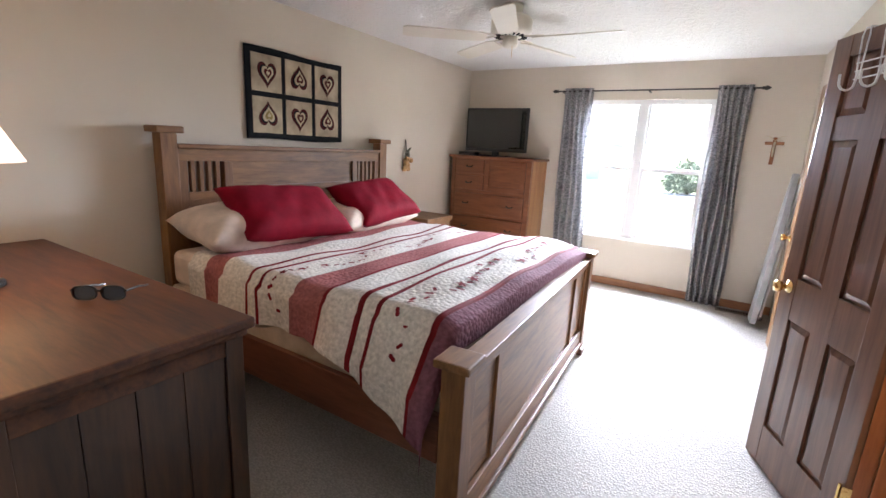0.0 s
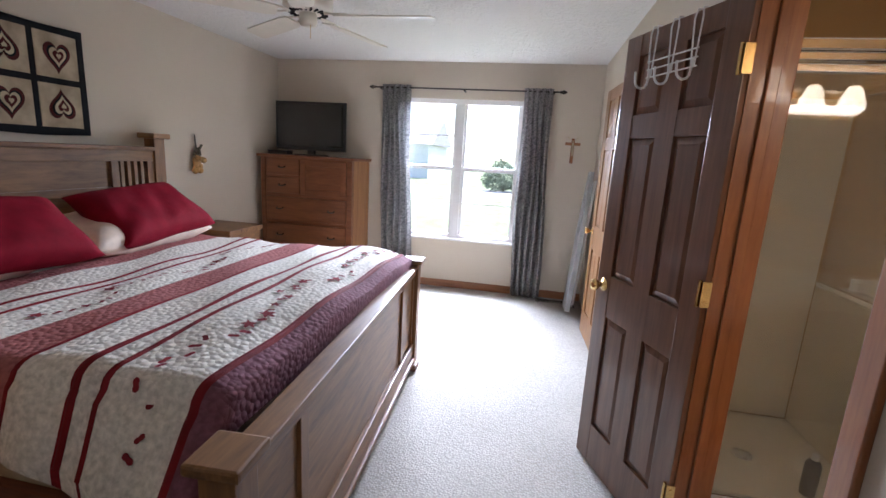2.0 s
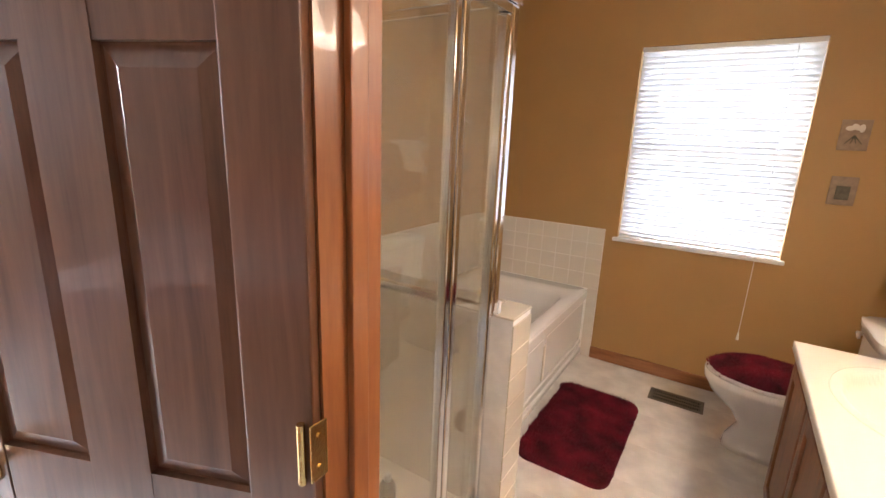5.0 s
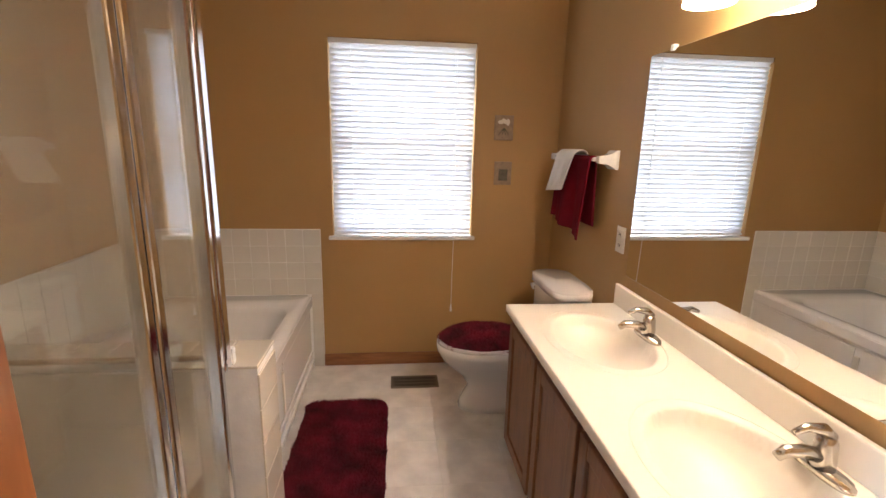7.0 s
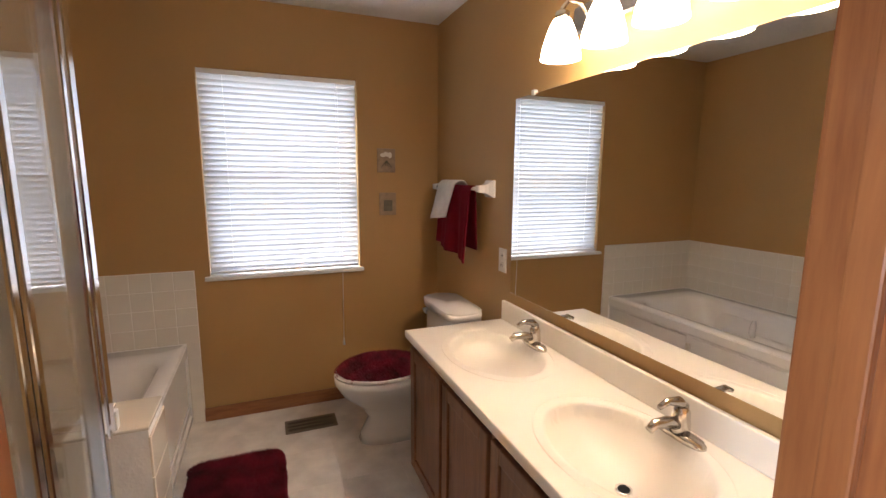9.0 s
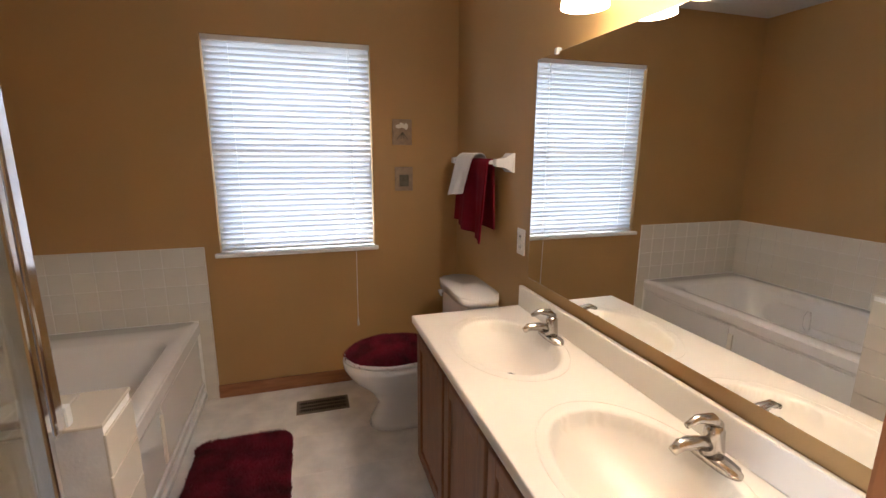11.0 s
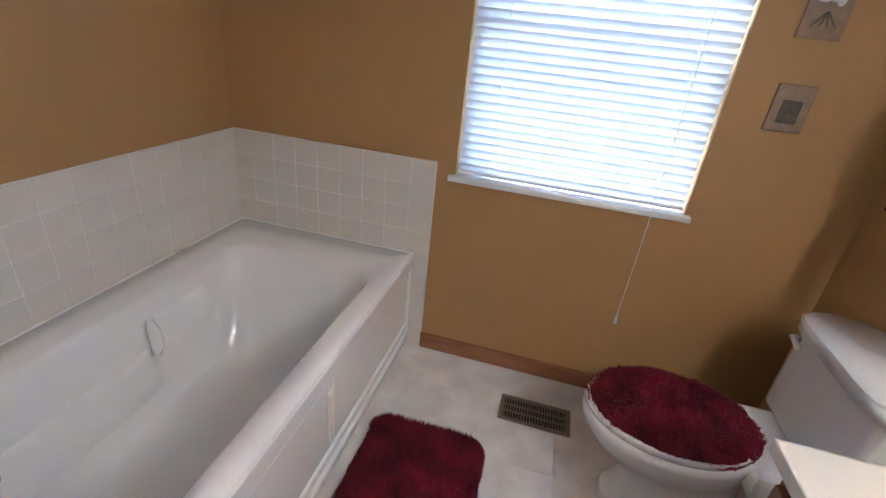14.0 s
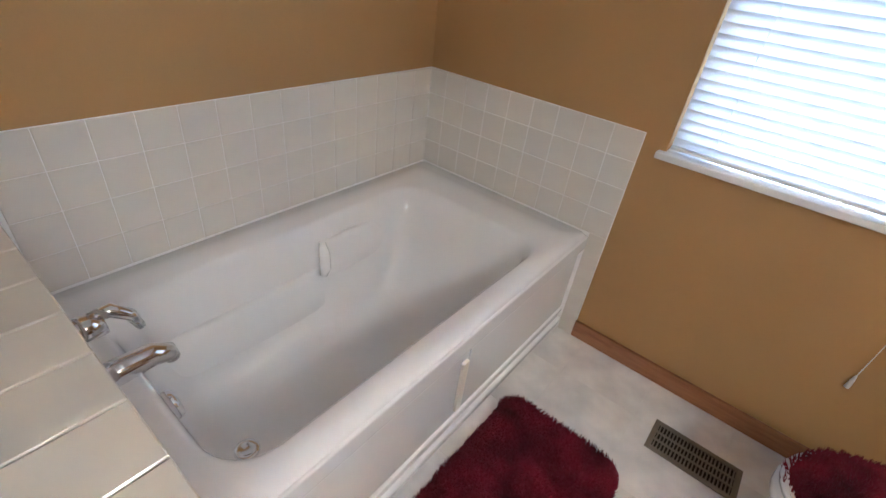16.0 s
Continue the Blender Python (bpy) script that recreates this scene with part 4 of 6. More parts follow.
def sunglasses(x, y, z):
    m = Matrix.Translation((x, y, z)) @ Matrix.Rotation(radians(40), 4, "Z") @ Matrix.Scale(1.3, 4)
    g = thing("sunglasses", x, y, z, "dark sunglasses lying folded open on the dresser", "sunglasses")
    for s in (-1, 1):
        o = ellipse(s * 0.034, 0.022, 0.028, 0.019, 20, 2.6)
        l = prism([(a, b) for a, b in o], -0.001, 0.001)
        l.transform(Matrix.Rotation(radians(80), 4, "X"))
        part("lens", l, BLACK, g, "", m)
        pts = [(a, 0, b) for a, b in o]
        part("rim", tube(pts + pts[:1], 0.0025, 6), BLACK, g, "", m)
        part("temple", tube([(s * 0.064, 0, 0.028), (s * 0.066, 0.06, 0.022), (s * 0.06, 0.11, 0.008), (s * 0.056, 0.13, 0.004)], 0.003, 6), BLACK, g, "", m)
    part("bridge", tube([(-0.008, 0, 0.026), (0, -0.003, 0.029), (0.008, 0, 0.026)], 0.0025, 6), BLACK, g, "", m)


sunglasses(-1.53, 0.52, 0.9035)


# ---------------- chest, television ----------------
def chest():
    x0, x1, y0, y1, top = -2.67, -1.65, 4.70, 5.19, 1.385
    c = thing("chest_of_drawers", (x0 + x1) / 2, (y0 + y1) / 2, 0, "honey-brown chest with drawers and one cabinet door", "chest of drawers")
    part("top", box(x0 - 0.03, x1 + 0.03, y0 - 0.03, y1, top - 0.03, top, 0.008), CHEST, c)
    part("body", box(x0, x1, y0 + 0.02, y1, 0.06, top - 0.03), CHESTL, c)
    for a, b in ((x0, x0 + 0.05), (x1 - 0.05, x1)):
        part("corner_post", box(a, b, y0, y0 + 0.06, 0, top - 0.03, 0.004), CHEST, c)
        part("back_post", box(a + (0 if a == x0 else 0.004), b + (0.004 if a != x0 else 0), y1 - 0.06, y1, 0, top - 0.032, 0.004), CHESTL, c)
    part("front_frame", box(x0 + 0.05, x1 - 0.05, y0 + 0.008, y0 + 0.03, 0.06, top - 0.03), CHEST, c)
    xm_ = x0 + 0.45
    fr_ = [(x0 + 0.06, xm_ - 0.01, 1.175, 1.335), (x0 + 0.06, xm_ - 0.01, 0.985, 1.15), (x0 + 0.06, x1 - 0.06, 0.70, 0.945), (x0 + 0.06, x1 - 0.06, 0.42, 0.665), (x0 + 0.06, x1 - 0.06, 0.12, 0.385)]
    for a, b, z0, z1 in fr_:
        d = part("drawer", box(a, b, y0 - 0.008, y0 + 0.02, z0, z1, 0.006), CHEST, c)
        for hx in ([(a + b) / 2] if b < xm_ else [a + 0.16, b - 0.16]):
            h = tube([(hx - 0.035, y0 - 0.008, (z0 + z1) / 2 + 0.012), (hx - 0.03, y0 - 0.028, (z0 + z1) / 2), (hx, y0 - 0.032, (z0 + z1) / 2 - 0.004), (hx + 0.03, y0 - 0.028, (z0 + z1) / 2), (hx + 0.035, y0 - 0.008, (z0 + z1) / 2 + 0.012)], 0.007, 8)
            part("pull", h, DARKM, d, "dark metal cup pull")
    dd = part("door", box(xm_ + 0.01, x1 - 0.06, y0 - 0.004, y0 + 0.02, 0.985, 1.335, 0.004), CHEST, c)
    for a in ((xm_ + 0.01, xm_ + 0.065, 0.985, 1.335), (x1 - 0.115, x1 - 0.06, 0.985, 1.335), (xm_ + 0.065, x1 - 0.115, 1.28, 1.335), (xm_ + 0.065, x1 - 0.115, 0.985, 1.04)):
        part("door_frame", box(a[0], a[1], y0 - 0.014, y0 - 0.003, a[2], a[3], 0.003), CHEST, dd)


chest()


def television():
    x0, x1, y, z = -2.63, -1.83, 4.96, 1.385
    t = thing("television", (x0 + x1) / 2, y, z, "black flat-screen television standing on the chest", "television")
    part("stand", prism(ellipse((x0 + x1) / 2, y, 0.19, 0.10, 32, 3), z, z + 0.014, 0.005), BLACK, t)
    part("neck", box((x0 + x1) / 2 - 0.04, (x0 + x1) / 2 + 0.04, y - 0.01, y + 0.03, z + 0.012, z + 0.09, 0.006), BLACK, t)
    part("body", box(x0 + 0.03, x1 - 0.03, y + 0.01, y + 0.06, z + 0.09, z + 0.53, 0.012), BLACK, t)
    part("bezel", box(x0, x1, y - 0.02, y + 0.012, z + 0.055, z + 0.56, 0.006), BLACK, t)
    part("screen", box(x0 + 0.025, x1 - 0.025, y - 0.0225, y - 0.019, z + 0.095, z + 0.535), SCREEN, t, "dark glossy screen")
    solid("cable_box", box(x0 + 0.02, x0 + 0.24, 4.74, 4.86, z, z + 0.04, 0.005), BLACK, "small black box on the chest below the television", "cable box")


television()
solid("nightstand", joined(box(-2.72, -2.28, 3.62, 4.06, 0, 0.72, 0.006), box(-2.74, -2.26, 3.60, 4.08, 0.70, 0.75, 0.008)), BEDW, "dark wooden nightstand beside the far side of the bed", "nightstand")


# ---------------- ceiling fan ----------------
def fan(x, y):
    zb = 2.235
    f = thing("ceiling_fan", x, y, zb - 0.1, "cream five-blade ceiling fan at rest", "ceiling fan")
    m = Matrix.Translation((x, y, -0.035))
    part("canopy", lathe([(0.07, H + 0.035), (0.07, H), (0.06, H - 0.04), (0.05, H - 0.05)], 28), FANW, f, "", m, True)
    part("motor", lathe([(0.06, 2.385), (0.125, 2.38), (0.14, 2.36), (0.14, 2.285), (0.115, 2.262), (0.06, 2.255)], 40), FANW, f, "", m, True)
    for k in range(20):
        a = 2 * math.pi * k / 20
        # dark bars painted for the shade in the motor's vent gaps
        v = box(0.075, 0.112, -0.005, 0.005, 2.252, 2.262)
        part("vent_gap_shade", v, OPENING_SHADE, f, "", m @ Matrix.Rotation(a, 4, "Z"))
    part("switch_housing", lathe([(0.05, 2.256), (0.052, 2.21), (0.045, 2.19), (0.015, 2.183)], 28), FANW, f, "", m, True)
    part("pull_chain", tube([(x + 0.03, y - 0.03, 2.17), (x + 0.03, y - 0.032, 2.08)], 0.0018, 6), BRASS, f)
    for k in range(5):
        a = radians(FAN0 + 72 * k)
        r = m @ Matrix.Rotation(a, 4, "Z") @ Matrix.Translation((0, 0, 2.245)) @ Matrix.Rotation(radians(12), 4, "X")
        out = [(0.17, -0.05), (0.24, -0.065), (0.70, -0.07), (0.735, -0.055), (0.735, 0.055), (0.70, 0.07), (0.24, 0.065), (0.17, 0.05)]
        b = part("blade", prism(out, -0.004, 0.004), FANW, f, "", r)
        part("blade_iron", tube([(0.10, 0, 0.012), (0.15, 0.025, 0.008), (0.20, 0.03, 0.007), (0.23, 0, 0.007), (0.20, -0.03, 0.007), (0.15, -0.025, 0.008), (0.10, 0, 0.012)], 0.007, 8), FANW, b, "", r)


FAN0 = 2
fan(-1.215, 2.945)


# ---------------- right-hand corner: crucifix, ironing board, floor vent ----------------
def crucifix(x, z):
    c = thing("wall_cross", x, YN - 0.01, z - 0.16, "small wooden wall cross with a sprig of dried palm", "cross")
    part("upright", box(x - 0.016, x + 0.016, YN - 0.018, YN, z - 0.16, z + 0.09, 0.003), OAK_Z, c)
    part("crossbar", box(x - 0.075, x + 0.075, YN - 0.021, YN - 0.003, z + 0.02, z + 0.05, 0.003), OAK_X, c)
    part("figure", tube([(x, YN - 0.026, z + 0.05), (x, YN - 0.032, z), (x, YN - 0.026, z - 0.09)], [0.008, 0.014, 0.006], 8), TANP, c)
    for s in (-1, 1):
        part("palm_sprig", tube([(x, YN - 0.02, z + 0.06), (x + s * 0.05, YN - 0.02, z + 0.10), (x + s * 0.09, YN - 0.015, z + 0.10)], [0.003, 0.003, 0.001], 6), TANP, c)


crucifix(0.52, 1.62)


def ironing_board():
    p = thing("ironing_board", 0.62, 4.92, 0, "folded ironing board with silver cover leaning against the wall", "ironing board")
    m = Matrix.Translation((0.60, 4.86, 0.02)) @ Matrix.Rotation(radians(-5.5), 4, "X") @ Matrix.Rotation(radians(4.5), 4, "Y")
    bm = bmesh.new()
    prof = []
    for k in range(25):
        t = k / 24
        w = 0.17 * (1 - max(0, (t - 0.55) / 0.45) ** 2.2 * 0.75) * (1 if t > 0.02 else 0.85)
        prof.append((w, 1.38 * t))
    ring = [(w, z) for w, z in prof] + [(-w, z) for w, z in reversed(prof)]
    a = [bm.verts.new((-0.022, y_, z_)) for y_, z_ in ring]
    b = [bm.verts.new((0.022, y_, z_)) for y_, z_ in ring]
    bm.faces.new(a)
    bm.faces.new(b)
    for k in range(len(a)):
        bm.faces.new((a[k], a[(k + 1) % len(a)], b[(k + 1) % len(a)], b[k]))
    bmesh.ops.bevel(bm, geom=[e for e in bm.edges if len(e.link_faces) == 2 and e.calc_face_angle(0) > 1.2], offset=0.012, segments=3, affect="EDGES")
    part("padded_board", bm, IRONC, p, "silver quilted cover", m)
    for s in (-1, 1):
        part("leg", tube([(0.045, s * 0.10, 0.05), (0.05, s * 0.06, 0.7), (0.045, s * 0.10, 1.30)], 0.011, 10), WHITE, p, "white steel leg", m)
    part("foot_bar", tube([(0.05, -0.16, 0.06), (0.05, 0.16, 0.06)], 0.011, 10), BLACK, p, "", m)


ironing_board()


def floor_vent(name, x0, x1, y0, y1, along, label):
    v = thing(name, (x0 + x1) / 2, (y0 + y1) / 2, 0, label, "floor vent")
    w = 0.018
    # a flat near-black plate in place of the shaded duct
    part("well_shade", box(x0 + w, x1 - w, y0 + w, y1 - w, 0.0, 0.002), OPENING_SHADE, v)
    for a in ((x0, x1, y0, y0 + w), (x0, x1, y1 - w, y1), (x0, x0 + w, y0 + w, y1 - w), (x1 - w, x1, y0 + w, y1 - w)):
        part("frame", box(*a, 0, 0.006, 0.002), VENTM, v)
    xm1, xm2 = x0 + w + (x1 - x0 - 2 * w) / 3, x0 + w + 2 * (x1 - x0 - 2 * w) / 3
    for xx in (xm1, xm2):
        part("bar", box(xx - 0.004, xx + 0.004, y0 + w, y1 - w, 0.001, 0.0055), VENTM, v)
    n = 22
    for k in range(n):
        yy = y0 + w + (y1 - y0 - 2 * w) * (k + 0.5) / n
        s = box(x0 + w, x1 - w, yy - 0.0022, yy + 0.0022, 0.001, 0.005)
        part("slat", s, VENTM, v)


floor_vent("floor_vent", 3.118, 3.262, 1.445, 1.74, "y", "taupe metal floor register in the bathroom floor")
vm = thing("bedroom_floor_vent", 0.45, 5.10, 0, "brown metal floor register by the curtain", "floor vent")
part("frame", box(0.30, 0.60, 5.05, 5.16, 0, 0.006, 0.002), VENTM, vm)
# a near-black plate again, for the shade under the slats
part("well_shade", box(0.32, 0.58, 5.07, 5.14, 0.0062, 0.0075), OPENING_SHADE, vm)
for k in range(12):
    part("slat", box(0.325 + 0.021 * k, 0.333 + 0.021 * k, 5.07, 5.14, 0.0078, 0.0095), VENTM, vm)

# ---------------- bathroom: window and blind ----------------
bw = thing("window_2", BX1 + 0.06, (by0 + by1) / 2, bz0, "white framed bathroom window behind a closed blind", "window", "", "structure")
for a in ((by0, by0 + 0.04, bz0, bz1), (by1 - 0.04, by1, bz0, bz1), (by0 + 0.04, by1 - 0.04, bz1 - 0.04, bz1), (by0 + 0.04, by1 - 0.04, bz0, bz0 + 0.04), (by0 + 0.04, by1 - 0.04, 1.44, 1.48)):
    part("window_frame", box(BX1 + 0.06, BX1 + 0.10, *a), WHITE, bw)
p = part("pane", box(BX1 + 0.075, BX1 + 0.079, by0 + 0.04, by1 - 0.04, bz0 + 0.04, bz1 - 0.04), GLASS, bw, "clear glass")
p.visible_shadow = False
part("window_sill", box(BX1 - 0.028, BX1 + 0.06, by0 - 0.02, by1 + 0.025, bz0 - 0.024, bz0, 0.006), WHITE, bw, "white painted sill")

bl = thing("window_blind", BX1 + 0.025, (by0 + by1) / 2, bz0, "white horizontal mini blind, lowered and tilted shut", "blind")
part("head_rail", box(BX1 + 0.004, BX1 + 0.034, by0 + 0.004, by1 - 0.004, bz1 - 0.03, bz1 - 0.002, 0.003), WHITE, bl)
part("bottom_rail", box(BX1 + 0.012, BX1 + 0.032, by0 + 0.006, by1 - 0.006, bz0 + 0.008, bz0 + 0.02, 0.003), WHITE, bl)
pitch = 0.031
ns = int((bz1 - 0.04 - bz0 - 0.025) / pitch)


def slat_mesh():
    def fn(u, v):
        s = (v - 0.5) * 0.043
        bow = 0.004 * (1 - (2 * v - 1) ** 2)
        a = radians(66)
        return (-math.cos(a) * s + bow * math.sin(a), (u - 0.5) * (by1 - by0 - 0.014), math.sin(a) * s + bow * math.cos(a))
    bm = sheet(fn, 1, 8)
    me = bpy.data.meshes.new("slat")
    bm.to_mesh(me)
    bm.free()
    me.materials.append(SLAT)
    return me


sm = slat_mesh()
for k in range(ns + 1):
    o = new("slat", sm)
    o.parent = bl
    o.location = Vector((BX1 + 0.022, (by0 + by1) / 2, bz0 + 0.03 + pitch * k)) - WORLD[bl.name].translation
for yy in (by0 + 0.13, by1 - 0.13):
    part("ladder_cord", tube([(BX1 + 0.010, yy, bz0 + 0.02), (BX1 + 0.010, yy, bz1 - 0.03)], 0.001, 6), WHITE, bl)
part("pull_cord", tube([(BX1 - 0.004, 1.345, bz1 - 0.03), (BX1 - 0.032, 1.343, bz0 - 0.01), (BX1 - 0.012, 1.345, 0.42)], 0.0017, 6), WHITE, bl)
part("tassel", lathe([(0.003, 0.05), (0.006, 0.03), (0.008, 0.0)], 12), WHITE, bl, "", Matrix.Translation((BX1 - 0.012, 1.345, 0.375)), True)

# ---------------- tub ----------------
TX0, TX1, TY0, TY1, TZ = 1.923, 3.442, 2.25, 3.118, 0.50


def rounded_loop(cx, cy, hx, hy, r, z, n=8):
    out = []
    for sx, sy, a0 in ((1, 1, 0), (-1, 1, 90), (-1, -1, 180), (1, -1, 270)):
        for k in range(n + 1):
            a = radians(a0 + 90 * k / n)
            out.append((cx + sx * (hx - r) + r * math.cos(a), cy + sy * (hy - r) + r * math.sin(a), z))
    return out


def bathtub():
    t = thing("bathtub", (TX0 + TX1) / 2, (TY0 + TY1) / 2, 0, "white acrylic bathtub with panelled apron and moulded armrests", "bathtub")
    cx, cy = (TX0 + TX1) / 2, (TY0 + TY1) / 2
    hx, hy = (TX1 - TX0) / 2, (TY1 - TY0) / 2
    loops = [rounded_loop(cx, cy, hx, hy, 0.012, 0.42), rounded_loop(cx, cy, hx, hy, 0.012, TZ - 0.015), rounded_loop(cx, cy, hx - 0.012, hy - 0.012, 0.02, TZ)]
    # the bath itself: (west, east, south, north, corner radius, height) from the rim down to the floor
    for x0, x1, y0, y1, r, z in ((2.000, 3.225, 2.322, 2.988, 0.12, TZ + 0.003), (2.010, 3.212, 2.333, 2.976, 0.12, TZ - 0.006), (2.020, 3.195, 2.345, 2.965, 0.12, TZ - 0.03),
                                 (2.040, 3.145, 2.362, 2.945, 0.12, 0.37), (2.055, 3.085, 2.380, 2.920, 0.12, 0.25), (2.072, 3.020, 2.400, 2.893, 0.11, 0.155),
                                 (2.090, 2.985, 2.418, 2.872, 0.10, 0.118), (2.115, 2.955, 2.440, 2.850, 0.08, 0.102), (2.150, 2.920, 2.475, 2.815, 0.06, 0.098)):
        loops.append(rounded_loop((x0 + x1) / 2, (y0 + y1) / 2, (x1 - x0) / 2, (y1 - y0) / 2, r, z))
    bm = bmesh.new()
    rings = [[bm.verts.new(c) for c in lp] for lp in loops]
    for a, b in zip(rings, rings[1:]):
        n = len(a)
        for k in range(n):
            bm.faces.new((a[k], a[(k + 1) % n], b[(k + 1) % n], b[k]))
    bm.faces.new(rings[-1])
    part("basin", bm, TUBM, t, "", None, True)
    # a low arm ledge swells out of the far side, with an upright grip where it steps up
    for z0, pts in ((0.33, [(2.10, 0.0), (2.22, 0.010), (2.36, 0.022), (2.50, 0.028), (2.62, 0.022), (2.67, 0.006)]), (0.425, [(2.70, 0.006), (2.76, 0.018), (2.85, 0.022), (2.94, 0.014), (3.04, -0.012)])):
        bmx = bmesh.new()
        prev = None
        for k in range(25):
            f = k / 24 * (len(pts) - 1)
            q = min(int(f), len(pts) - 2)
            g = f - q
            x = pts[q][0] * (1 - g) + pts[q + 1][0] * g
            out = pts[q][1] * (1 - g) + pts[q + 1][1] * g
            yw = 2.872 + (z0 - 0.118) * 0.29
            row = [bmx.verts.new(c) for c in ((x, yw + 0.03, z0 + 0.004), (x, yw + 0.008 - out * 0.45, z0 + 0.002), (x, yw - out * 0.85, z0 - 0.006), (x, yw - out - 0.002, z0 - 0.022), (x, yw - 0.02 - out * 0.95, z0 - 0.06), (x, yw - 0.03 - out * 0.55, z0 - 0.12), (x, yw - 0.03, z0 - 0.19))]
            if prev:
                for m_ in range(6):
                    bmx.faces.new((prev[m_], prev[m_ + 1], row[m_ + 1], row[m_]))
            prev = row
        part("armrest", bmx, TUBM, t, "", None, True)
    part("grip", tube([(2.672, 2.905, 0.315), (2.680, 2.902, 0.345), (2.690, 2.918, 0.395), (2.702, 2.945, 0.425)], [0.014, 0.020, 0.020, 0.012], 14), TUBM, t, "", None, True)
    part("apron", box(TX0, TX1, TY0 + 0.012, TY0 + 0.03, 0.01, 0.45, 0.003), TUBM, t)
    part("apron_rim", box(TX0, TX1, TY0 - 0.006, TY0 + 0.03, 0.425, TZ - 0.012, 0.008, None, 3), TUBM, t)
    part("apron_moulding", box(TX0, TX1, TY0 + 0.002, TY0 + 0.02, 0.09, 0.115, 0.006), TUBM, t)
    part("apron_moulding", box(TX0, TX1, TY0 - 0.004, TY0 + 0.02, 0.02, 0.055, 0.008), TUBM, t)
    for a, b in ((TX0 + 0.03, 2.66), (2.70, TX1 - 0.03)):
        part("apron_panel", box(a, b, TY0 + 0.006, TY0 + 0.016, 0.14, 0.405, 0.004), TUBM, t)
    part("apron_stile", box(2.665, 2.695, TY0 + 0.001, TY0 + 0.016, 0.14, 0.36, 0.004), MARBLE, t)
    part("drain", lathe([(0.036, 0), (0.034, 0.004), (0.022, 0.005), (0.020, 0.002)], 24), CHROME, t, "chrome drain", Matrix.Translation((2.17, 2.625, 0.0985)), True)
    of = lathe([(0.038, 0), (0.038, 0.016), (0.03, 0.022), (0.012, 0.024)], 28)
    part("overflow", of, CHROME, t, "chrome overflow plate", Matrix.Translation((2.034, 2.655, 0.400)) @ Matrix.Rotation(radians(82), 4, "Y"), True)


bathtub()


# tub filler on the half wall
def filler():
    x = 1.921
    f = thing("tub_faucet", x, 2.68, 0.56, "chrome tub spout and lever valve on the tiled half wall", "faucet")
    part("escutcheon", lathe([(0.085, 0), (0.08, 0.008), (0.04, 0.016)], 36), CHROME, f, "", Matrix.Translation((x, 2.72, 0.655)) @ Matrix.Rotation(radians(90), 4, "Y"), True)
    part("valve", tube([(x + 0.01, 2.72, 0.655), (x + 0.07, 2.72, 0.657)], [0.030, 0.026], 20), CHROME, f, "", None, True)
    part("lever", tube([(x + 0.05, 2.72, 0.675), (x + 0.085, 2.715, 0.68), (x + 0.115, 2.705, 0.655), (x + 0.125, 2.70, 0.62)], [0.012, 0.016, 0.013, 0.009], 12), CHROME, f, "", None, True)
    part("spout", tube([(x, 2.67, 0.555), (x + 0.06, 2.67, 0.56), (x + 0.12, 2.67, 0.56), (x + 0.15, 2.67, 0.545), (x + 0.155, 2.67, 0.525)], [0.030, 0.029, 0.026, 0.022, 0.016], 18), CHROME, f, "", None, True)


filler()

# ---------------- half wall, shower ----------------
SX0, SX1, SY, SH = 1.757, 1.914, 2.075, 0.866
structure("wall_half", box(SX0, SX1, SY, BY1, 0, SH), GROUT, "half wall between shower and tub, tiled in cream", "half wall")


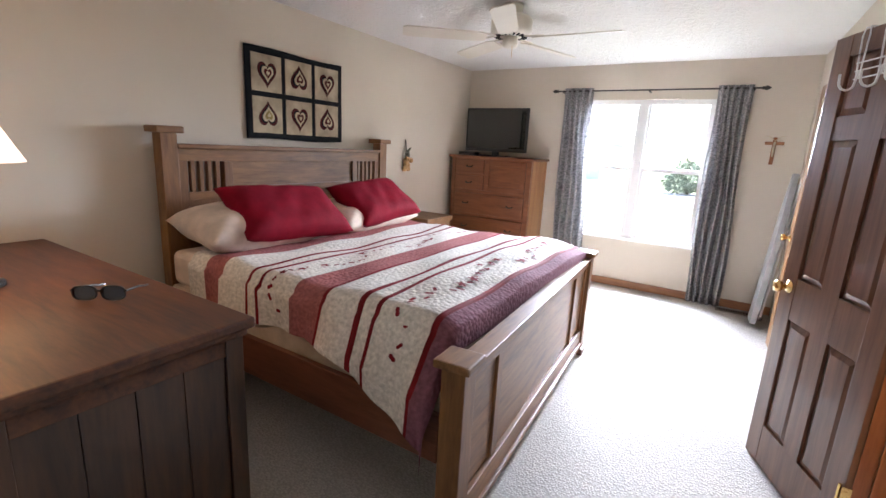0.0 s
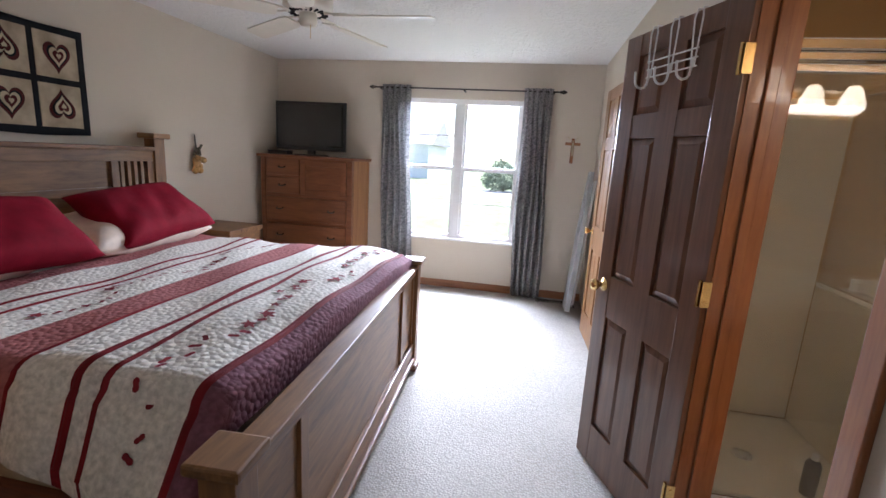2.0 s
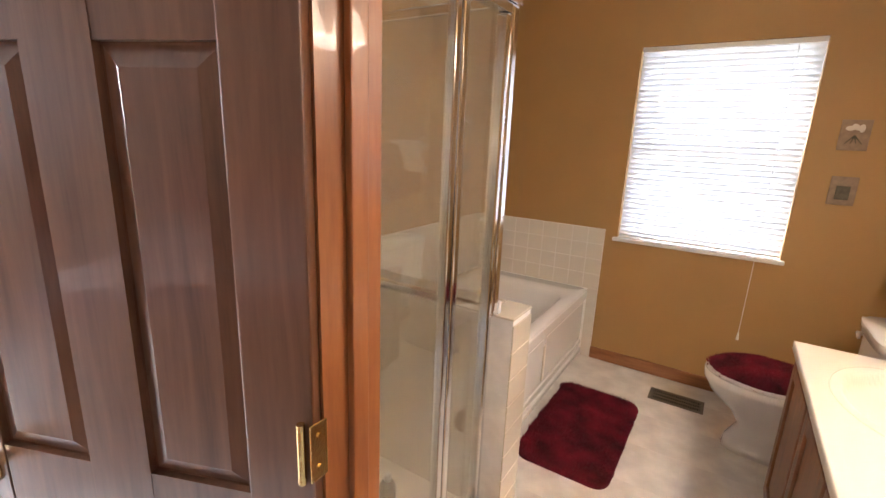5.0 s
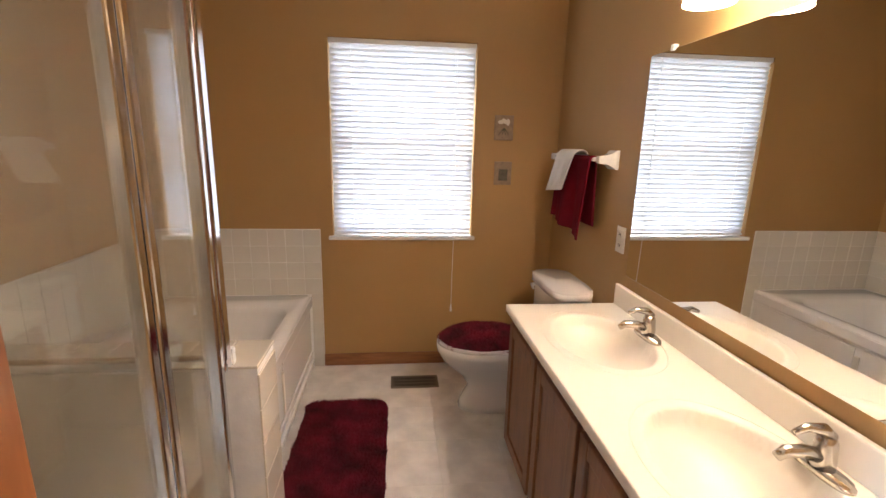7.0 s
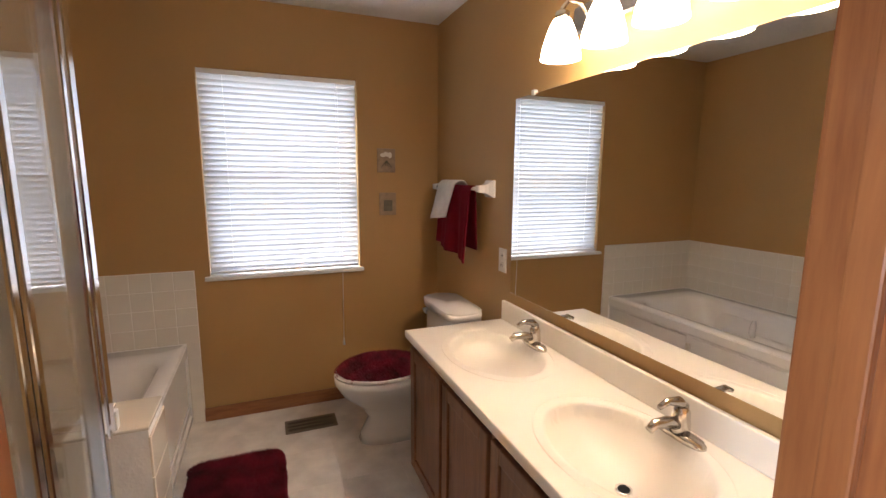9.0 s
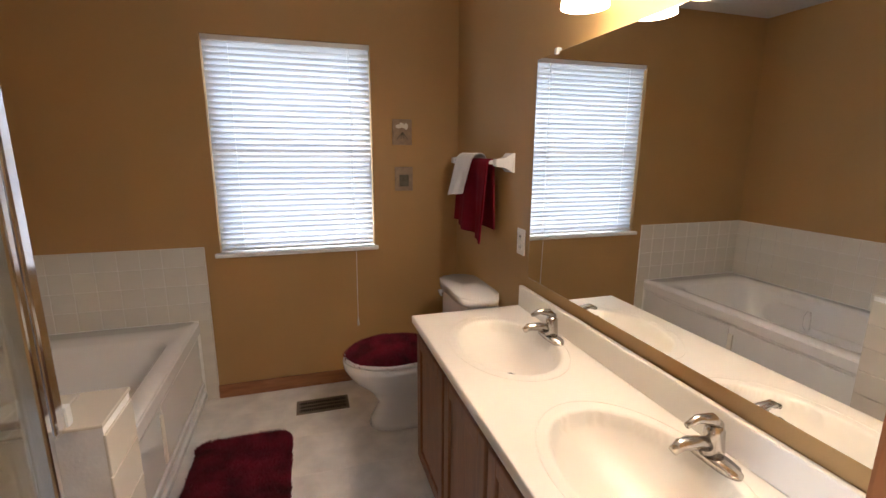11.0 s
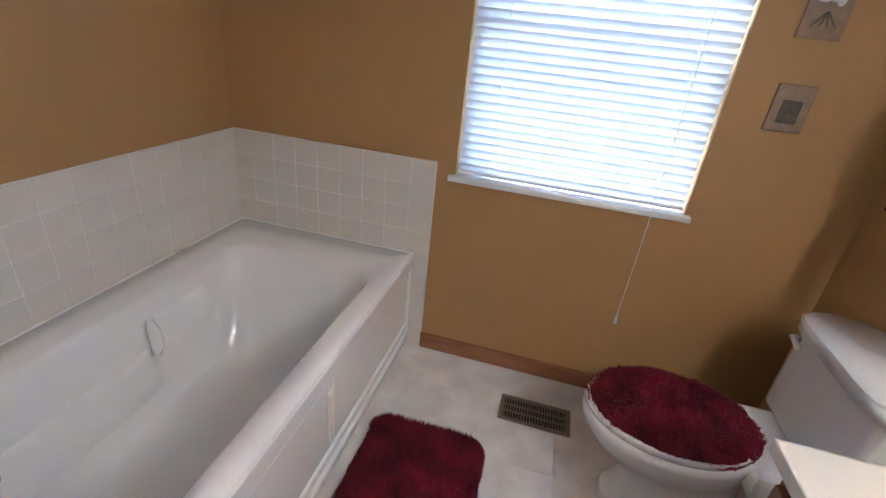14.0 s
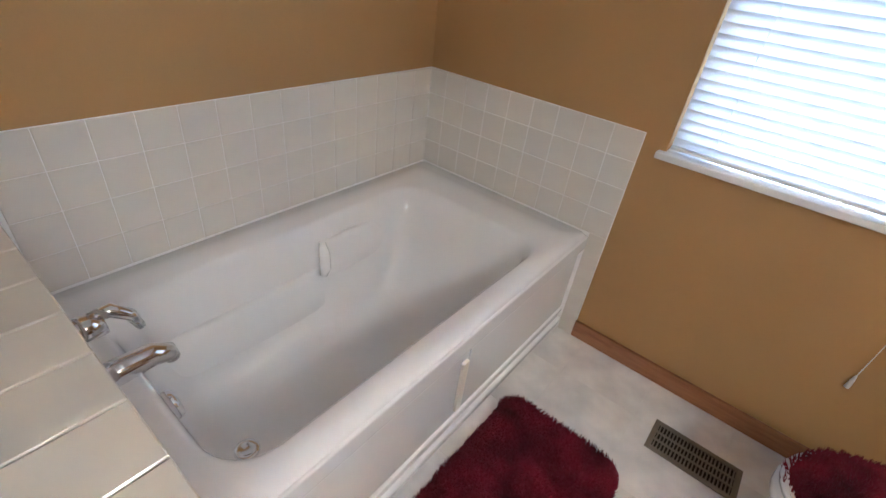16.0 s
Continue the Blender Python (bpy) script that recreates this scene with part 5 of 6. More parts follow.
def shower():
    y = 2.16
    s = thing("shower_enclosure", 1.32, y, 0, "chrome framed glass shower enclosure with hinged door", "shower")
    top, bot = 1.90, 0.10
    part("header", box(BX0, 1.77, y - 0.03, y + 0.03, top - 0.028, top + 0.012, 0.006), CHROME, s)
    part("header_channel", box(BX0, 1.755, y - 0.02, y + 0.02, top - 0.058, top - 0.030, 0.004), CHROME, s)
    part("corner_post", box(1.715, 1.757, y - 0.024, y + 0.024, SH + 0.008, top - 0.03, 0.008), CHROME, s)
    part("corner_post", box(1.688, 1.714, y - 0.02, y + 0.02, bot, top - 0.06, 0.006), CHROME, s)
    part("wall_channel", box(BX0, BX0 + 0.03, y - 0.018, y + 0.018, bot, top - 0.06, 0.004), CHROME, s)
    part("strike_post", box(1.440, 1.468, y - 0.02, y + 0.02, bot, top - 0.06, 0.006), CHROME, s)
    part("sill_rail", box(BX0, 1.716, y - 0.022, y + 0.022, bot - 0.012, bot + 0.022, 0.004), CHROME, s)
    d = part("door", box(1.411, 1.438, y - 0.015, y + 0.015, bot + 0.03, top - 0.065, 0.005), CHROME, s, "chrome door stile")
    part("door_rail", box(BX0 + 0.035, 1.411, y - 0.012, y + 0.012, top - 0.095, top - 0.065, 0.004), CHROME, d)
    part("door_rail", box(BX0 + 0.035, 1.411, y - 0.012, y + 0.012, bot + 0.03, bot + 0.06, 0.004), CHROME, d)
    part("door_glass", box(BX0 + 0.03, 1.414, y - 0.003, y + 0.003, bot + 0.05, top - 0.08), SHGLASS, d, "clear door glass")
    part("side_glass", box(1.466, 1.69, y - 0.003, y + 0.003, bot + 0.02, top - 0.05), SHGLASS, s, "narrow fixed glass")
    xg = 1.76
    part("return_glass", box(xg - 0.003, xg + 0.003, y + 0.024, BY1 - 0.012, SH + 0.02, top - 0.02), SHGLASS, s, "fixed glass above the half wall")
    part("return_header", box(xg - 0.018, xg + 0.018, y + 0.03, BY1 - 0.012, top - 0.028, top + 0.006, 0.004), CHROME, s)
    part("return_sill", box(xg - 0.018, xg + 0.018, y + 0.024, BY1 - 0.012, SH + 0.008, SH + 0.03, 0.004), CHROME, s)
    part("clip", box(1.757, 1.779, y - 0.026, y + 0.0, SH + 0.008, SH + 0.055, 0.004), WHITE, s, "white end cap")
    pan = thing("shower_pan", 1.32, 2.63, 0, "almond shower pan with raised front kerb", "shower pan")
    part("floor", box(BX0 + 0.002, SX0 - 0.002, 2.2, BY1 - 0.002, 0, 0.045, 0.01), SURROUND, pan)
    part("kerb", box(BX0 + 0.002, SX0 - 0.002, 2.10, 2.21, 0, 0.088, 0.015), SURROUND, pan)
    part("drain", lathe([(0.05, 0), (0.048, 0.004), (0.01, 0.004)], 24), CHROME, pan, "", Matrix.Translation((1.33, 2.66, 0.045)), True)
    sr = thing("shower_surround", BX0, BY1, 0.05, "almond moulded shower wall surround with corner shelf", "shower surround")
    part("back_panel", box(BX0 + 0.012, SX0 - 0.014, BY1 - 0.012, BY1 - 0.001, 0.05, 1.86, 0.003), SURROUND, sr)
    part("side_panel", box(BX0 + 0.001, BX0 + 0.012, 2.2, BY1 - 0.012, 0.05, 1.86, 0.003), SURROUND, sr)
    part("inner_panel", box(SX0 - 0.012, SX0 - 0.001, 2.2, BY1 - 0.013, 0.05, SH, 0.003), SURROUND, sr)
    part("shelf", prism([(BX0 + 0.012, BY1 - 0.012), (BX0 + 0.20, BY1 - 0.012), (BX0 + 0.15, BY1 - 0.15), (BX0 + 0.012, BY1 - 0.20)], 0.95, 0.975, 0.006), SURROUND, sr)
    bt = thing("shampoo_bottle", 1.50, 2.42, 0.045, "dark grey bottle standing on the shower floor", "bottle")
    part("bottle", lathe([(0.028, 0), (0.032, 0.01), (0.032, 0.15), (0.022, 0.17), (0.014, 0.175)], 20), BLACK, bt, "", Matrix.Translation((1.50, 2.42, 0.045)), True)
    part("cap", lathe([(0.014, 0.175), (0.014, 0.20), (0.01, 0.204)], 16), WHITE, bt, "", Matrix.Translation((1.50, 2.42, 0.045)), True)


shower()


# ---------------- vanity, mirror, light bar ----------------
VX0, VX1, VY1, VZ = 0.895, 2.485, 1.205, 0.762


def vanity():
    v = thing("vanity_cabinet", (VX0 + VX1) / 2, 0.94, 0, "oak bathroom vanity cabinet with framed doors", "vanity")
    part("body", box(VX0, VX1 - 0.036, BY0 + 0.002, VY1 - 0.04, 0.09, VZ - 0.17), VANW, v)
    part("end_panel", box(VX1 - 0.036, VX1 - 0.015, BY0 + 0.002, VY1 - 0.022, 0.09, VZ - 0.031), VANW, v)
    part("toe_kick", box(VX0, VX1 - 0.03, BY0 + 0.002, VY1 - 0.10, 0, 0.09), VANW, v)
    part("face_frame", box(VX0, VX1 - 0.036, VY1 - 0.04, VY1 - 0.022, 0.09, VZ - 0.032, 0.002), VANW, v)
    n = 4
    w = (VX1 - 0.02 - VX0) / n
    for k in range(n):
        a, b = VX0 + w * k + 0.012, VX0 + w * (k + 1) - 0.012
        z0, z1 = 0.115, VZ - 0.065
        d = part("door", box(a + 0.05, b - 0.05, VY1 - 0.022, VY1 - 0.012, z0 + 0.05, z1 - 0.05, 0.002), VANW, v)
        for q in ((a, a + 0.052, z0, z1), (b - 0.052, b, z0, z1), (a + 0.052, b - 0.052, z0, z0 + 0.052), (a + 0.052, b - 0.052, z1 - 0.052, z1)):
            part("door_frame", box(q[0], q[1], VY1 - 0.022, VY1 - 0.002, q[2], q[3], 0.005), VANW, d)
    return v


vanity()
SINKS = ((2.12, 0.945), (1.42, 0.945))


def sink_depth(x, y):
    z = VZ
    for cx, cy in SINKS:
        r = math.sqrt(((x - cx) / 0.245) ** 2 + ((y - cy) / 0.175) ** 2)
        if r < 1.0:
            z = VZ - 0.012 - 0.125 * (1 - r ** 2.2) ** 0.75 if r < 0.96 else VZ - 0.012 * (1 - r) / 0.04
        elif r < 1.30:
            z = VZ - 0.0
    return z


def countertop():
    c = thing("vanity_counter", (VX0 + VX1) / 2, 0.94, VZ - 0.03, "cream cultured-marble counter with two moulded oval basins", "counter")
    nx, ny = 200, 66
    x0, x1, y0, y1 = VX0, VX1 + 0.015, BY0 + 0.002, VY1 + 0.008

    def fn(u, v):
        x, y = x0 + (x1 - x0) * u, y0 + (y1 - y0) * v
        return (x, y, sink_depth(x, y))
    bm = sheet(fn, nx, ny)
    edge = [e for e in bm.edges if len(e.link_faces) == 1]
    g = bmesh.ops.extrude_edge_only(bm, edges=edge)
    bmesh.ops.translate(bm, verts=[q for q in g["geom"] if isinstance(q, bmesh.types.BMVert)], vec=(0, 0, -0.03))
    part("top", bm, MARBLE, c, "", None, True)
    part("backsplash", box(VX0, VX1 + 0.01, BY0 + 0.002, BY0 + 0.022, VZ, VZ + 0.098, 0.006), MARBLE, c)
    part("side_splash", box(VX0, VX0 + 0.02, BY0 + 0.022, VY1 - 0.02, VZ, VZ + 0.098, 0.006), MARBLE, c)
    for cx, cy in SINKS:
        part("drain", lathe([(0.024, 0.0), (0.023, 0.005), (0.015, 0.005), (0.013, 0.001)], 24), CHROME, c, "chrome drain", Matrix.Translation((cx, cy - 0.02, VZ - 0.136)), True)
        part("drain_hole_shade", lathe([(0.016, 0.0), (0.014, 0.003)], 20), OPENING_SHADE, c, "", Matrix.Translation((cx, cy - 0.02, VZ - 0.131)))
        part("bowl_rim", tube([(cx + 0.285 * math.cos(a), cy + 0.205 * math.sin(a), VZ - 0.0012) for a in (2 * math.pi * k / 60 for k in range(61))], 0.003, 6), MARBLE, c)


countertop()


def faucet(x, y, z):
    f = thing("sink_faucet", x, y, z, "brushed nickel single-lever sink faucet", "faucet", "vanity faucets")
    part("base_plate", prism(ellipse(x, y, 0.078, 0.026, 32, 2.6), z, z + 0.012, 0.005), NICKEL, f, "", None, True)
    part("body", lathe([(0.026, 0.01), (0.026, 0.03), (0.023, 0.055), (0.022, 0.075), (0.016, 0.088), (0.004, 0.092)], 28), NICKEL, f, "", Matrix.Translation((x, y, z)), True)
    part("spout", tube([(x, y, z + 0.035), (x, y + 0.05, z + 0.052), (x, y + 0.095, z + 0.055), (x, y + 0.115, z + 0.042)], [0.018, 0.016, 0.014, 0.011], 16), NICKEL, f, "", None, True)
    part("lever", tube([(x, y - 0.005, z + 0.085), (x, y + 0.015, z + 0.105), (x, y + 0.055, z + 0.112), (x, y + 0.085, z + 0.100)], [0.016, 0.014, 0.010, 0.007], 14), NICKEL, f, "", None, True)


faucet(2.12, 0.760, VZ)
faucet(1.40, 0.760, VZ)

mr = thing("wall_mirror", 1.67, BY0 + 0.004, 0.915, "large frameless wall mirror above the vanity", "mirror")
part("mirror_glass", box(0.90, 2.425, BY0 + 0.001, BY0 + 0.016, 0.915, 1.815, 0.001), MIRROR, mr)
for xx in (1.05, 2.28):
    part("clip", box(xx - 0.01, xx + 0.01, BY0 + 0.001, BY0 + 0.022, 1.808, 1.83, 0.003), WHITE, mr, "clear plastic clip")


def light_bar():
    f = thing("vanity_light", 1.60, BY0, 1.88, "nickel vanity light bar with four lit frosted bell shades", "wall lamp")
    part("back_plate", box(1.20, 2.02, BY0 + 0.001, BY0 + 0.03, 1.965, 2.065, 0.012), NICKEL, f)
    for x in (1.935, 1.725, 1.515, 1.305):
        part("arm", tube([(x, BY0 + 0.025, 2.01), (x, BY0 + 0.06, 2.05), (x, BY0 + 0.11, 2.055), (x, BY0 + 0.135, 2.025), (x, BY0 + 0.135, 2.0)], 0.008, 10), NICKEL, f, "", None, True)
        part("socket", lathe([(0.024, 1.985), (0.024, 2.012), (0.012, 2.02)], 20), NICKEL, f, "", Matrix.Translation((x, BY0 + 0.135, 0)), True)
        s = lathe([(0.068, 1.862), (0.062, 1.90), (0.045, 1.955), (0.030, 1.988)], 28, False)
        part("shade", s, BULB, f, "frosted glass bell shade, lit", Matrix.Translation((x, BY0 + 0.135, 0)), True)


light_bar()
lamp = area_lamp("vanity_lamps_glow", (1.62, BY0 + 0.135, 1.85), (1.62, BY0 + 0.75, 0.5), 0.75, 0.10, 1.0, (1.0, 0.86, 0.70))


# ---------------- toilet ----------------
def toilet(cx):
    t = thing("toilet", cx, 1.1, 0, "white two-piece toilet with a burgundy furry lid cover", "toilet")
    lo = []
    bm = bmesh.new()
    for z, yc, rx, ry, p_ in ((0.0, 1.13, 0.105, 0.225, 2.8), (0.04, 1.13, 0.098, 0.215, 2.6), (0.13, 1.12, 0.082, 0.18, 2.3), (0.20, 1.15, 0.10, 0.195, 2.1), (0.28, 1.20, 0.16, 0.24, 2.0), (0.35, 1.22, 0.184, 0.262, 2.0), (0.39, 1.22, 0.186, 0.264, 2.0)):
        lo.append([bm.verts.new((x, y, z)) for x, y in ellipse(cx, yc, rx, ry, 36, p_)])
    for a, b in zip(lo, lo[1:]):
        for k in range(36):
            bm.faces.new((a[k], a[(k + 1) % 36], b[(k + 1) % 36], b[k]))
    bm.faces.new(lo[-1])
    bm.faces.new(lo[0])
    part("bowl", bm, ENAMEL, t, "", None, True)
    part("deck", box(cx - 0.16, cx + 0.16, 0.74, 1.02, 0.30, 0.392, 0.02), ENAMEL, t)
    part("seat", prism(ellipse(cx, 1.225, 0.187, 0.255, 40), 0.392, 0.412, 0.008), ENAMEL, t, "", None, True)

    def fur(u, v):
        a = 2 * math.pi * u
        r = v
        wob = 1 + 0.012 * math.sin(9 * a)
        return (cx + 0.186 * r * math.cos(a) * wob, 1.22 + 0.255 * r * math.sin(a) * wob, 0.412 + 0.048 * (1 - r ** 3) + 0.004 * math.sin(40 * a) * r + (0 if r < 0.99 else -0.012))
    part("lid_cover", sheet(fur, 72, 14), FUR, t, "burgundy shag lid cover", None, True)
    rnd = random.Random(9)
    vs, fs = [], []
    for k in range(9000):
        a, q = rnd.uniform(0, 2 * math.pi), math.sqrt(rnd.random())
        px, py, pz = fur(a / (2 * math.pi), q)
        lean = noise.noise(Vector((px * 11, py * 11, 4))) * 4 + rnd.uniform(-0.8, 0.8)
        b = rnd.random() * 6.28
        n0 = len(vs)
        vs += [(px - 0.003 * math.cos(b), py - 0.003 * math.sin(b), pz - 0.002), (px + 0.003 * math.cos(b), py + 0.003 * math.sin(b), pz - 0.002), (px + 0.012 * math.cos(lean), py + 0.012 * math.sin(lean), pz + rnd.uniform(0.008, 0.016))]
        fs.append((n0, n0 + 1, n0 + 2))
    me = bpy.data.meshes.new("lid_shag")
    me.from_pydata(vs, [], fs)
    me.materials.append(FUR)
    me.transform(Matrix.Translation(-WORLD[t.name].translation))
    o = new("lid_shag", me)
    o.parent = t
    tagged(o, "burgundy shag pile", "", "", "stuff")
    part("tank", box(cx - 0.215, cx + 0.215, 0.70, 0.885, 0.385, 0.70, 0.03, None, 4), ENAMEL, t, "", None, True)
    part("tank_lid", prism([(x, y) for x, y in ellipse(cx, 0.803, 0.243, 0.115, 40, 4.2)], 0.70, 0.742, 0.014), ENAMEL, t, "", None, True)
    part("flush_lever", tube([(cx + 0.19, 0.885, 0.66), (cx + 0.19, 0.905, 0.66), (cx + 0.13, 0.912, 0.655)], [0.012, 0.010, 0.007], 10), ENAMEL, t, "", None, True)


toilet(2.925)

# ---------------- rug, towels, wall things ----------------
def bath_rug():
    x0, x1, y0, y1 = 2.17, 2.965, 1.755, 2.20
    rnd = random.Random(2)
    bm = bmesh.new()
    loops = [rounded_loop((x0 + x1) / 2, (y0 + y1) / 2, (x1 - x0) / 2 - i, (y1 - y0) / 2 - i, 0.07, z) for i, z in ((0.004, 0.0), (0.0, 0.012), (0.008, 0.024))]
    rings = [[bm.verts.new(c) for c in l] for l in loops]
    for a, b in zip(rings, rings[1:]):
        for k in range(len(a)):
            bm.faces.new((a[k], a[(k + 1) % len(a)], b[(k + 1) % len(a)], b[k]))
    bm.faces.new(rings[-1])
    rug = thing("bath_rug", (x0 + x1) / 2, (y0 + y1) / 2, 0, "burgundy shag bath rug with rounded corners beside the tub", "rug")
    part("backing", bm, FUR, rug)
    cxx, cyy = (x0 + x1) / 2, (y0 + y1) / 2
    verts, faces = [], []
    for k in range(26000):
        x, y = rnd.uniform(x0, x1), rnd.uniform(y0, y1)
        qx, qy = abs(x - cxx) - (x1 - x0) / 2 + 0.07, abs(y - cyy) - (y1 - y0) / 2 + 0.07
        if qx > 0 and qy > 0 and qx * qx + qy * qy > 0.0049:
            continue
        lean = noise.noise(Vector((x * 9, y * 9, 0))) * 3 + rnd.uniform(-0.8, 0.8)
        dx, dy = 0.012 * math.cos(lean), 0.012 * math.sin(lean)
        b = rnd.random() * 6.28
        wx, wy = 0.0028 * math.cos(b), 0.0028 * math.sin(b)
        n0 = len(verts)
        verts += [(x - wx, y - wy, 0.018), (x + wx, y + wy, 0.018), (x + dx, y + dy, 0.033 + rnd.uniform(-0.004, 0.006))]
        faces.append((n0, n0 + 1, n0 + 2))
    me = bpy.data.meshes.new("shag")
    me.from_pydata(verts, [], faces)
    me.materials.append(FUR)
    o = new("shag", me)
    me.transform(Matrix.Translation(-WORLD[rug.name].translation))
    o.parent = rug
    tagged(o, "burgundy shag pile", "", "", "stuff")


bath_rug()

tb = thing("towel_bar", 2.93, BY0, 1.36, "white ceramic towel bar", "towel bar")
for xx in (2.67, 3.30):
    part("bracket", lathe([(0.062, 0), (0.062, 0.010), (0.056, 0.016), (0.040, 0.030), (0.029, 0.050), (0.026, 0.078), (0.020, 0.085)], 4), ENAMEL, tb, "", Matrix.Translation((xx, BY0, 1.405)) @ Matrix.Rotation(radians(-90), 4, "X") @ Matrix.Rotation(radians(45), 4, "Z"))
part("bar", tube([(2.67, BY0 + 0.062, 1.405), (3.30, BY0 + 0.062, 1.405)], 0.010, 14), ENAMEL, tb, "", None, True)


def towel(x0, x1, front, back, mat_, label, lift, fold=0.02, skew=0.0, hem=0.0):
    """A cloth over the bar: front and back lengths, depth of its folds, sideways drift and slope of the hem."""
    cy, cz = BY0 + 0.062, 1.405

    def fn(u, v):
        fr_len = front + hem * (u - 0.5)
        s = v * (front + back + 0.05)
        r = 0.014 + lift
        x = x0 + (x1 - x0) * u
        over = front
        if s < over:
            d = fr_len * (over - s) / over
            k = d / front
            y = cy + r + 0.018 * k + fold * k ** 0.7 * (math.sin(u * 11.5 + 0.8) + 0.45 * math.sin(u * 23 + 2))
            z = cz - d
        elif s < over + 0.05:
            a = (s - over) / 0.05 * math.pi
            y, z, k = cy + r * math.cos(a), cz + r * math.sin(a), 0.0
        else:
            d = s - over - 0.05
            k = d / front
            y, z = cy - r - 0.008 * k, cz - d
        mid = (x0 + x1) / 2
        spread = 1 + 0.12 * k
        return (mid + (x - mid) * spread + skew * (cz - z), max(y, BY0 + 0.006 + lift * 0.2), z)
    return solid("towel", sheet(fn, 48, 60, 0.007), mat_, label, "towel", "", "towels on the bar", True)


towel(2.76, 3.20, 0.37, 0.33, TOWR, "burgundy terry towel draped in folds over the bar", 0.004, 0.020, 0.04, -0.06)
towel(2.93, 3.17, 0.185, 0.14, TOWW, "white terry hand towel laid over the burgundy one", 0.024, 0.008, 0.42, 0.03)


def plaque(zc, yc, w, h, label):
    p_ = thing("wall_plaque", BX1, yc, zc - h / 2, label, "plaque")
    part("tile", box(BX1 - 0.012, BX1, yc - w / 2, yc + w / 2, zc - h / 2, zc + h / 2, 0.003), PLAQ, p_)
    return p_


PLAQ = paint("mottled_stone_plaque", (0.30, 0.22, 0.15), 0.7, 0.2, 30, 90, 0.3)
PLAQ2 = paint("pale_stone_plaque", (0.50, 0.40, 0.27), 0.7, 0.15, 30, 90, 0.3)
p1 = plaque(1.567, 1.045, 0.118, 0.15, "small brown stone plaque with a pale flower relief")
for k in range(3):
    o = prism(ellipse(0, 0, 0.02, 0.012, 16), 0, 0.006)
    part("petal", o, TILE, p1, "", Matrix.Translation((BX1 - 0.012, 1.045 + (k - 1) * 0.022, 1.60 + 0.006 * (k % 2))) @ Matrix.Rotation(radians(-90), 4, "Y") @ Matrix.Rotation(k * 0.8, 4, "Z"))
for k in range(4):
    part("stem", tube([(BX1 - 0.014, 1.045, 1.565), (BX1 - 0.014, 1.045 + (k - 1.5) * 0.022, 1.525)], [0.004, 0.0015], 6), GREENL, p1)
p2 = plaque(1.29, 1.038, 0.11, 0.145, "small tan stone plaque with a dark square relief")
part("relief", box(BX1 - 0.016, BX1 - 0.012, 1.01, 1.066, 1.245, 1.315, 0.003), GREENL, p2)

ol = thing("wall_outlet", 2.525, BY0, 1.0, "almond double outlet plate beside the mirror", "outlet")
part("plate", box(2.488, 2.562, BY0 + 0.001, BY0 + 0.008, 0.995, 1.115, 0.003), TILE, ol)
for zz in (1.03, 1.08):
    part("socket", box(2.508, 2.542, BY0 + 0.007, BY0 + 0.010, zz - 0.016, zz + 0.016, 0.004), TILE, ol)
    for xx in (2.519, 2.531):
        part("slot_shade", box(xx - 0.0015, xx + 0.0015, BY0 + 0.0095, BY0 + 0.0108, zz - 0.006, zz + 0.006), OPENING_SHADE, ol)

# ---------------- tiles, piece by piece ----------------
def tile_mesh(w, h, d, mat_):
    bm = box(-w / 2, w / 2, 0, d, -h / 2, h / 2)
    bmesh.ops.bevel(bm, geom=[e for e in bm.edges if all(v.co.y > d / 2 for v in e.verts)], offset=0.002, segments=1, affect="EDGES")
    me = bpy.data.meshes.new("tile")
    bm.to_mesh(me)
    bm.free()
    me.materials.append(mat_)
    return me


def tile_field(parent, origin, du, nu, nv, size, normal, mat_, joint=0.0022):
    """Rows of wall tiles from a corner; du is the way along the wall, normal the way it faces."""
    me = tile_mesh(size - joint, size - joint, 0.0035, mat_)
    du, nm = Vector(du), Vector(normal)
    rot = Matrix((du, nm, Vector((0, 0, 1)))).transposed().to_4x4()
    for i in range(nu):
        for j in range(nv):
            o = new("tile", me)
            o.parent = parent
            o.matrix_parent_inverse = WORLD[parent.name].inverted()
            c = Vector(origin) + du * size * (i + 0.5) + Vector((0, 0, size * (j + 0.5)))
            o.matrix_basis = Matrix.Translation(c) @ rot


